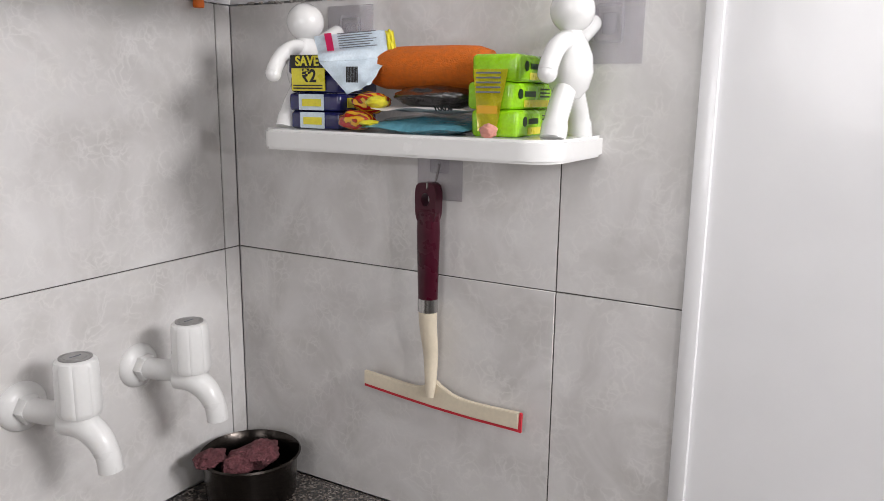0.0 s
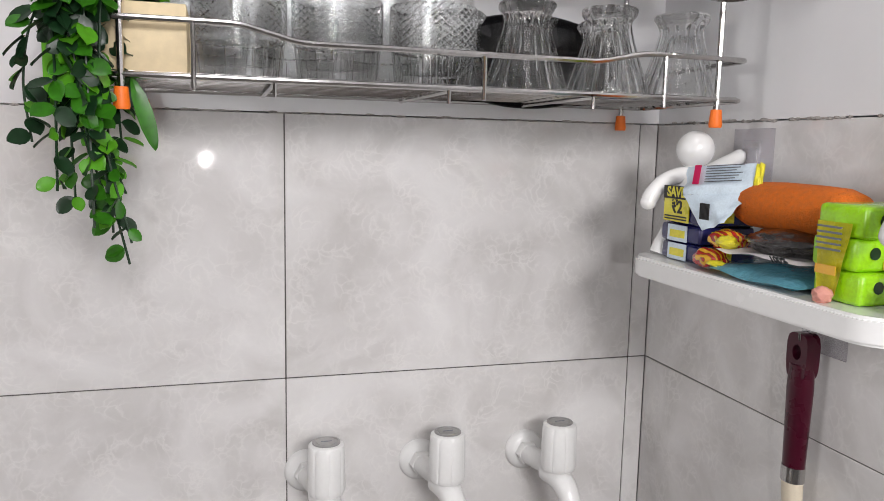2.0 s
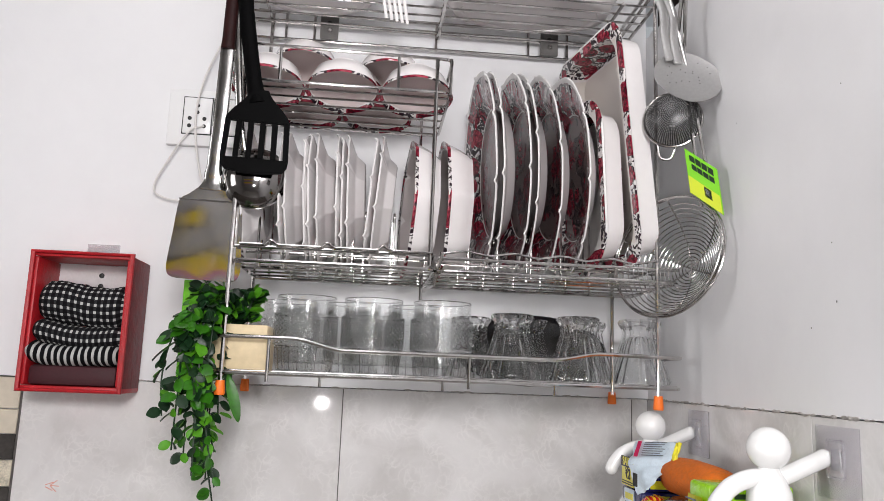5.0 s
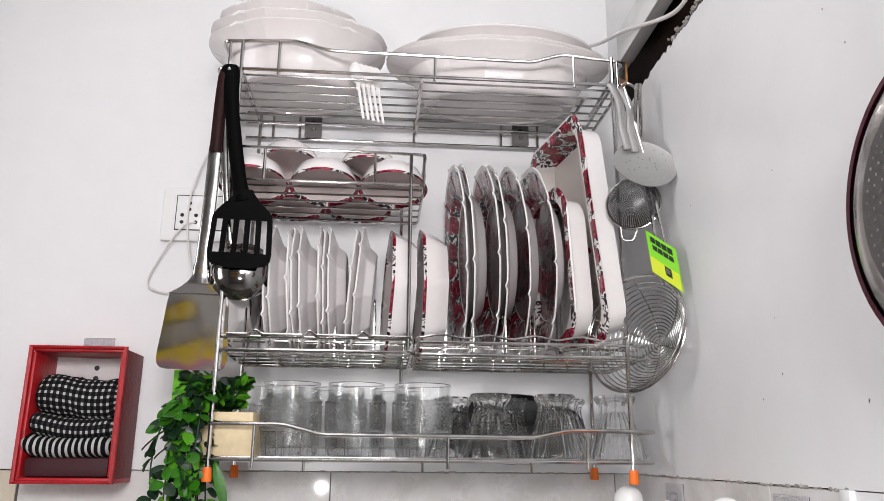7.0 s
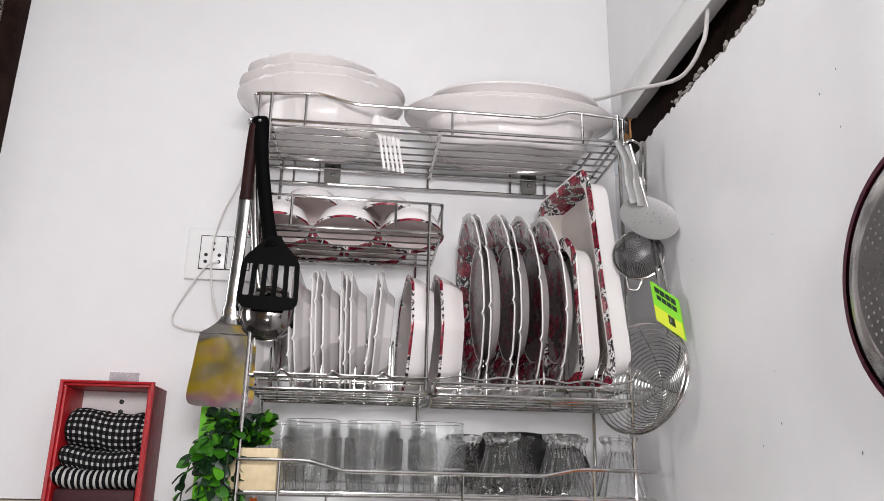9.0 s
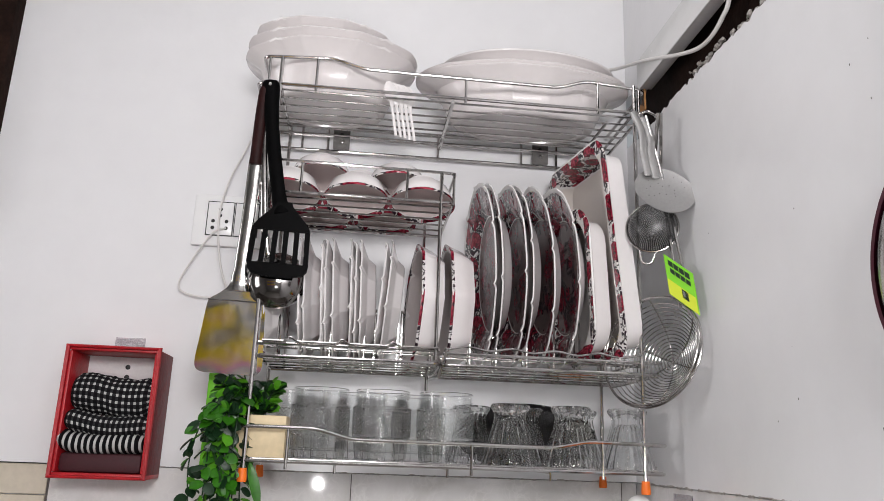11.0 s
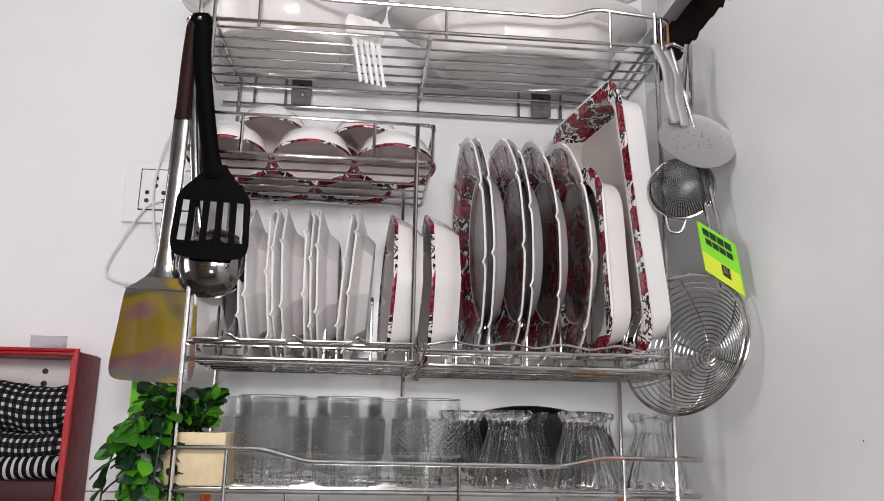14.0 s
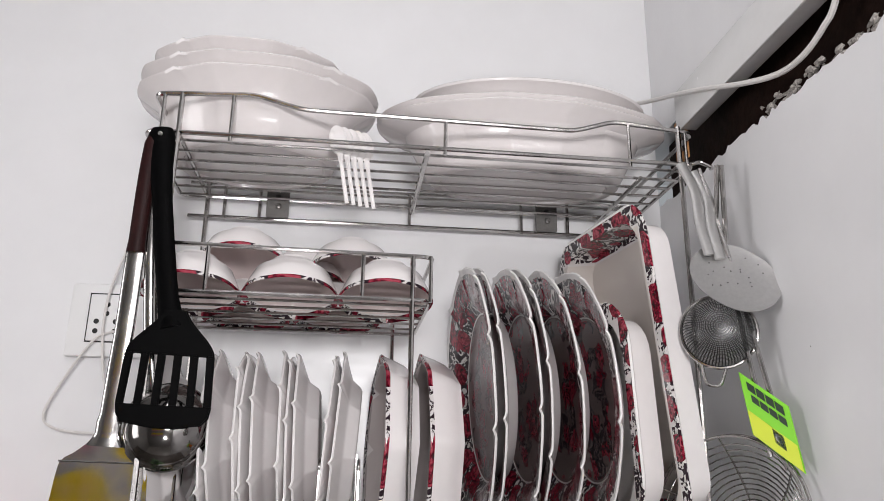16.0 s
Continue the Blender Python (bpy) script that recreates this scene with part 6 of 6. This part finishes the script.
for u in (0.3, 0.62):
    foot = TAG[3].lerp(TAG[2], u) + Vector((0.004, 0.004, -0.01))
    head = Vector((-0.052, -0.228, 2.228))
    mid = TAG[0].lerp(TAG[1], u) + Vector((0.004, 0.004, 0.0))
    wire("handle", [foot, mid, mid.lerp(head, 0.5) + Vector((0.004, 0.002, 0)), head], 0.0026, ws)
TC = sum(TAG, Vector()) / 4
TM = facing(TC, TAG[1] - TAG[0] + TAG[2] - TAG[3], TAG[0] - TAG[3] + TAG[1] - TAG[2])
tag = part("card_tag", outline_solid(bmesh.new(), [((TM.inverted() @ p).x, (TM.inverted() @ p).y) for p in reversed(TAG)], 0.0012), TAGG, ws, "green and yellow card tag", m=TM @ pose(0, 0, 0, -90, 0, 0))
TQ = [TM.inverted() @ p for p in TAG]


def on_tag(name, u0, u1, v0, v1, material):
    """A flat print on the card, in shares across and down it."""
    pts = []
    for u, v in ((u0, v0), (u0, v1), (u1, v1), (u1, v0)):
        p = TQ[0].lerp(TQ[1], u).lerp(TQ[3].lerp(TQ[2], u), v)
        pts.append((p.x, p.y))
    part(name, outline_solid(bmesh.new(), pts, 0.0003), material, tag, m=pose(0, -0.0008, 0))


on_tag("yellow_field", 0.02, 0.98, 0.60, 0.99, TAGY)
for k in range(4):
    on_tag("bar", 0.14 + 0.19 * k, 0.14 + 0.19 * k + 0.165, 0.08, 0.22, LEAFD)
    on_tag("bar", 0.18 + 0.18 * k, 0.18 + 0.18 * k + 0.155, 0.27, 0.39, LEAFD)
on_tag("emblem", 0.50, 0.72, 0.62, 0.84, LEAFD)
on_tag("emblem", 0.54, 0.66, 0.66, 0.78, WHITEP)

# ---- pan hung on the east wall ----
pn = thing("frying_pan", "frying pan with a maroon rim hung base out", "pan")
PM = facing((-0.028, -0.800, 1.865), (0, -1, 0), (0, 0, 1))
part("body", lathe(bmesh.new(), [(0, 0.0105), (0.086, 0.0105), (0.098, 0.009), (0.1135, 0.002), (0.1135, -0.018), (0, -0.018)], 64), STEELB, pn, m=PM)
part("rim", lathe(bmesh.new(), [(0.1125, 0.0045), (0.118, 0.0040), (0.1235, -0.003), (0.1235, -0.014), (0.114, -0.0195)], 64), MAROON, pn, "maroon enamel rim", m=PM)
part("base", lathe(bmesh.new(), [(0, 0.0135), (0.080, 0.0135), (0.084, 0.0125), (0.084, 0.0108), (0, 0.0108)], 56), DOTM, pn, "dimpled grey steel base", m=PM)
bm = bmesh.new()
for ri in range(2, 11):
    q = 0.0075 * ri
    for k in range(int(2 * math.pi * q / 0.0085)):
        a = k * 0.0085 / q
        c = (q * math.cos(a), q * math.sin(a))
        bmesh.ops.create_circle(bm, cap_ends=True, segments=7, radius=0.0014, matrix=Matrix.Translation((c[0], c[1], 0.0142)))
tagged(part("dots", bm, STEELB, pn, "small bright dimples", m=PM), kind="stuff")
part("handle", tube(bmesh.new(), [(-0.030, -0.80, 1.98), (-0.035, -0.808, 2.06), (-0.035, -0.812, 2.20)], 0.011, 14, flat=0.6), BLACKP, pn)

# ---- border tiles at the left end, then the wall tiles ----
rng = random.Random(2)
for z0, z1, m in ((1.621, 1.666, BEIGE), (1.585, 1.6195, BEIGE), (1.549, 1.5835, DARKT), (1.511, 1.5475, CREAMT), (1.472, 1.5095, DARKT), (1.36, 1.4705, BEIGE)):
    part("border_tile", boxed((-1.30, 0.003, z0), (-0.9455, 0.0119, z1), 0.0008, 1), m, wall_a)
rows = ((1.3603, 1.6665), (COUNTER, 1.3590))
for z0, z1 in rows:
    for x0, x1 in ((-0.0254, -0.0008), (-0.4756, -0.0268), (-0.9405, -0.4769)):
        part("tile", boxed((x0, 0.0, z0), (x1, 0.0118, z1), 0.0006, 1), TILE, wall_a)
    for y0, y1 in ((-0.4496, 0.0), (-0.5803, -0.4509)):
        part("tile", boxed((0.0, y0, z0), (0.0118, y1, z1), 0.0006, 1), TILE, wall_b)
part("tile", boxed((-1.9, 0.0, COUNTER), (-0.9425, 0.0118, 1.3585), 0.0006, 1), TILE, wall_a)
part("grout", boxed((-0.944, 0.0015, COUNTER), (0.0, 0.0119, 1.6655)), GROUT, wall_a)
part("grout", boxed((0.0015, -0.580, COUNTER), (0.0119, 0.0, 1.6655)), GROUT, wall_b)

mark = thing("chalk_mark", "faint red arrow mark on the tile", "mark")
for k, (dx, dz, a) in enumerate(((0.004, 0.0, 5), (0.002, 0.004, -38), (0.002, -0.004, 42), (-0.004, 0.003, -20), (-0.004, -0.004, 25))):
    part("stroke", boxed((-0.006, -0.0004, -0.0006), (0.006, -0.0001, 0.0006)), PINKS, mark, m=pose(-0.885 + dx, 0, 1.514 + dz, 0, a, 0))

specks = bmesh.new()
rng = random.Random(21)
for i in range(9):
    c = Vector((-0.0006, rng.uniform(-0.75, -0.25), rng.uniform(1.72, 2.2)))
    s = rng.uniform(0.0005, 0.0011)
    ball(specks, c, 0.0004, s * 0.6, s * rng.uniform(0.8, 2.2), 6, 4)
tagged(part("specks", specks, BRACKET, wall_b, "tiny dark marks on the paint"), kind="stuff")
crack = bmesh.new()
for i in range(70):
    y = -0.02 - 0.0082 * i
    if rng.random() < 0.75:
        ball(crack, (-0.0002, y, 1.6672 + rng.uniform(-0.0006, 0.0012)), 0.0010, rng.uniform(0.003, 0.007), rng.uniform(0.0006, 0.0022), 7, 5)
tagged(part("seam", crack, CEMENT, wall_b, "crumbling grey seam above the tiles"), kind="stuff")
crack = bmesh.new()
for i in range(100):
    x = -0.02 - 0.0092 * i
    if rng.random() < 0.7:
        ball(crack, (x, -0.0002, 1.6672 + rng.uniform(-0.0006, 0.0010)), rng.uniform(0.003, 0.008), 0.0010, rng.uniform(0.0005, 0.0016), 7, 5)
tagged(part("seam", crack, CEMENT, wall_a, "crumbling grey seam above the tiles"), kind="stuff")
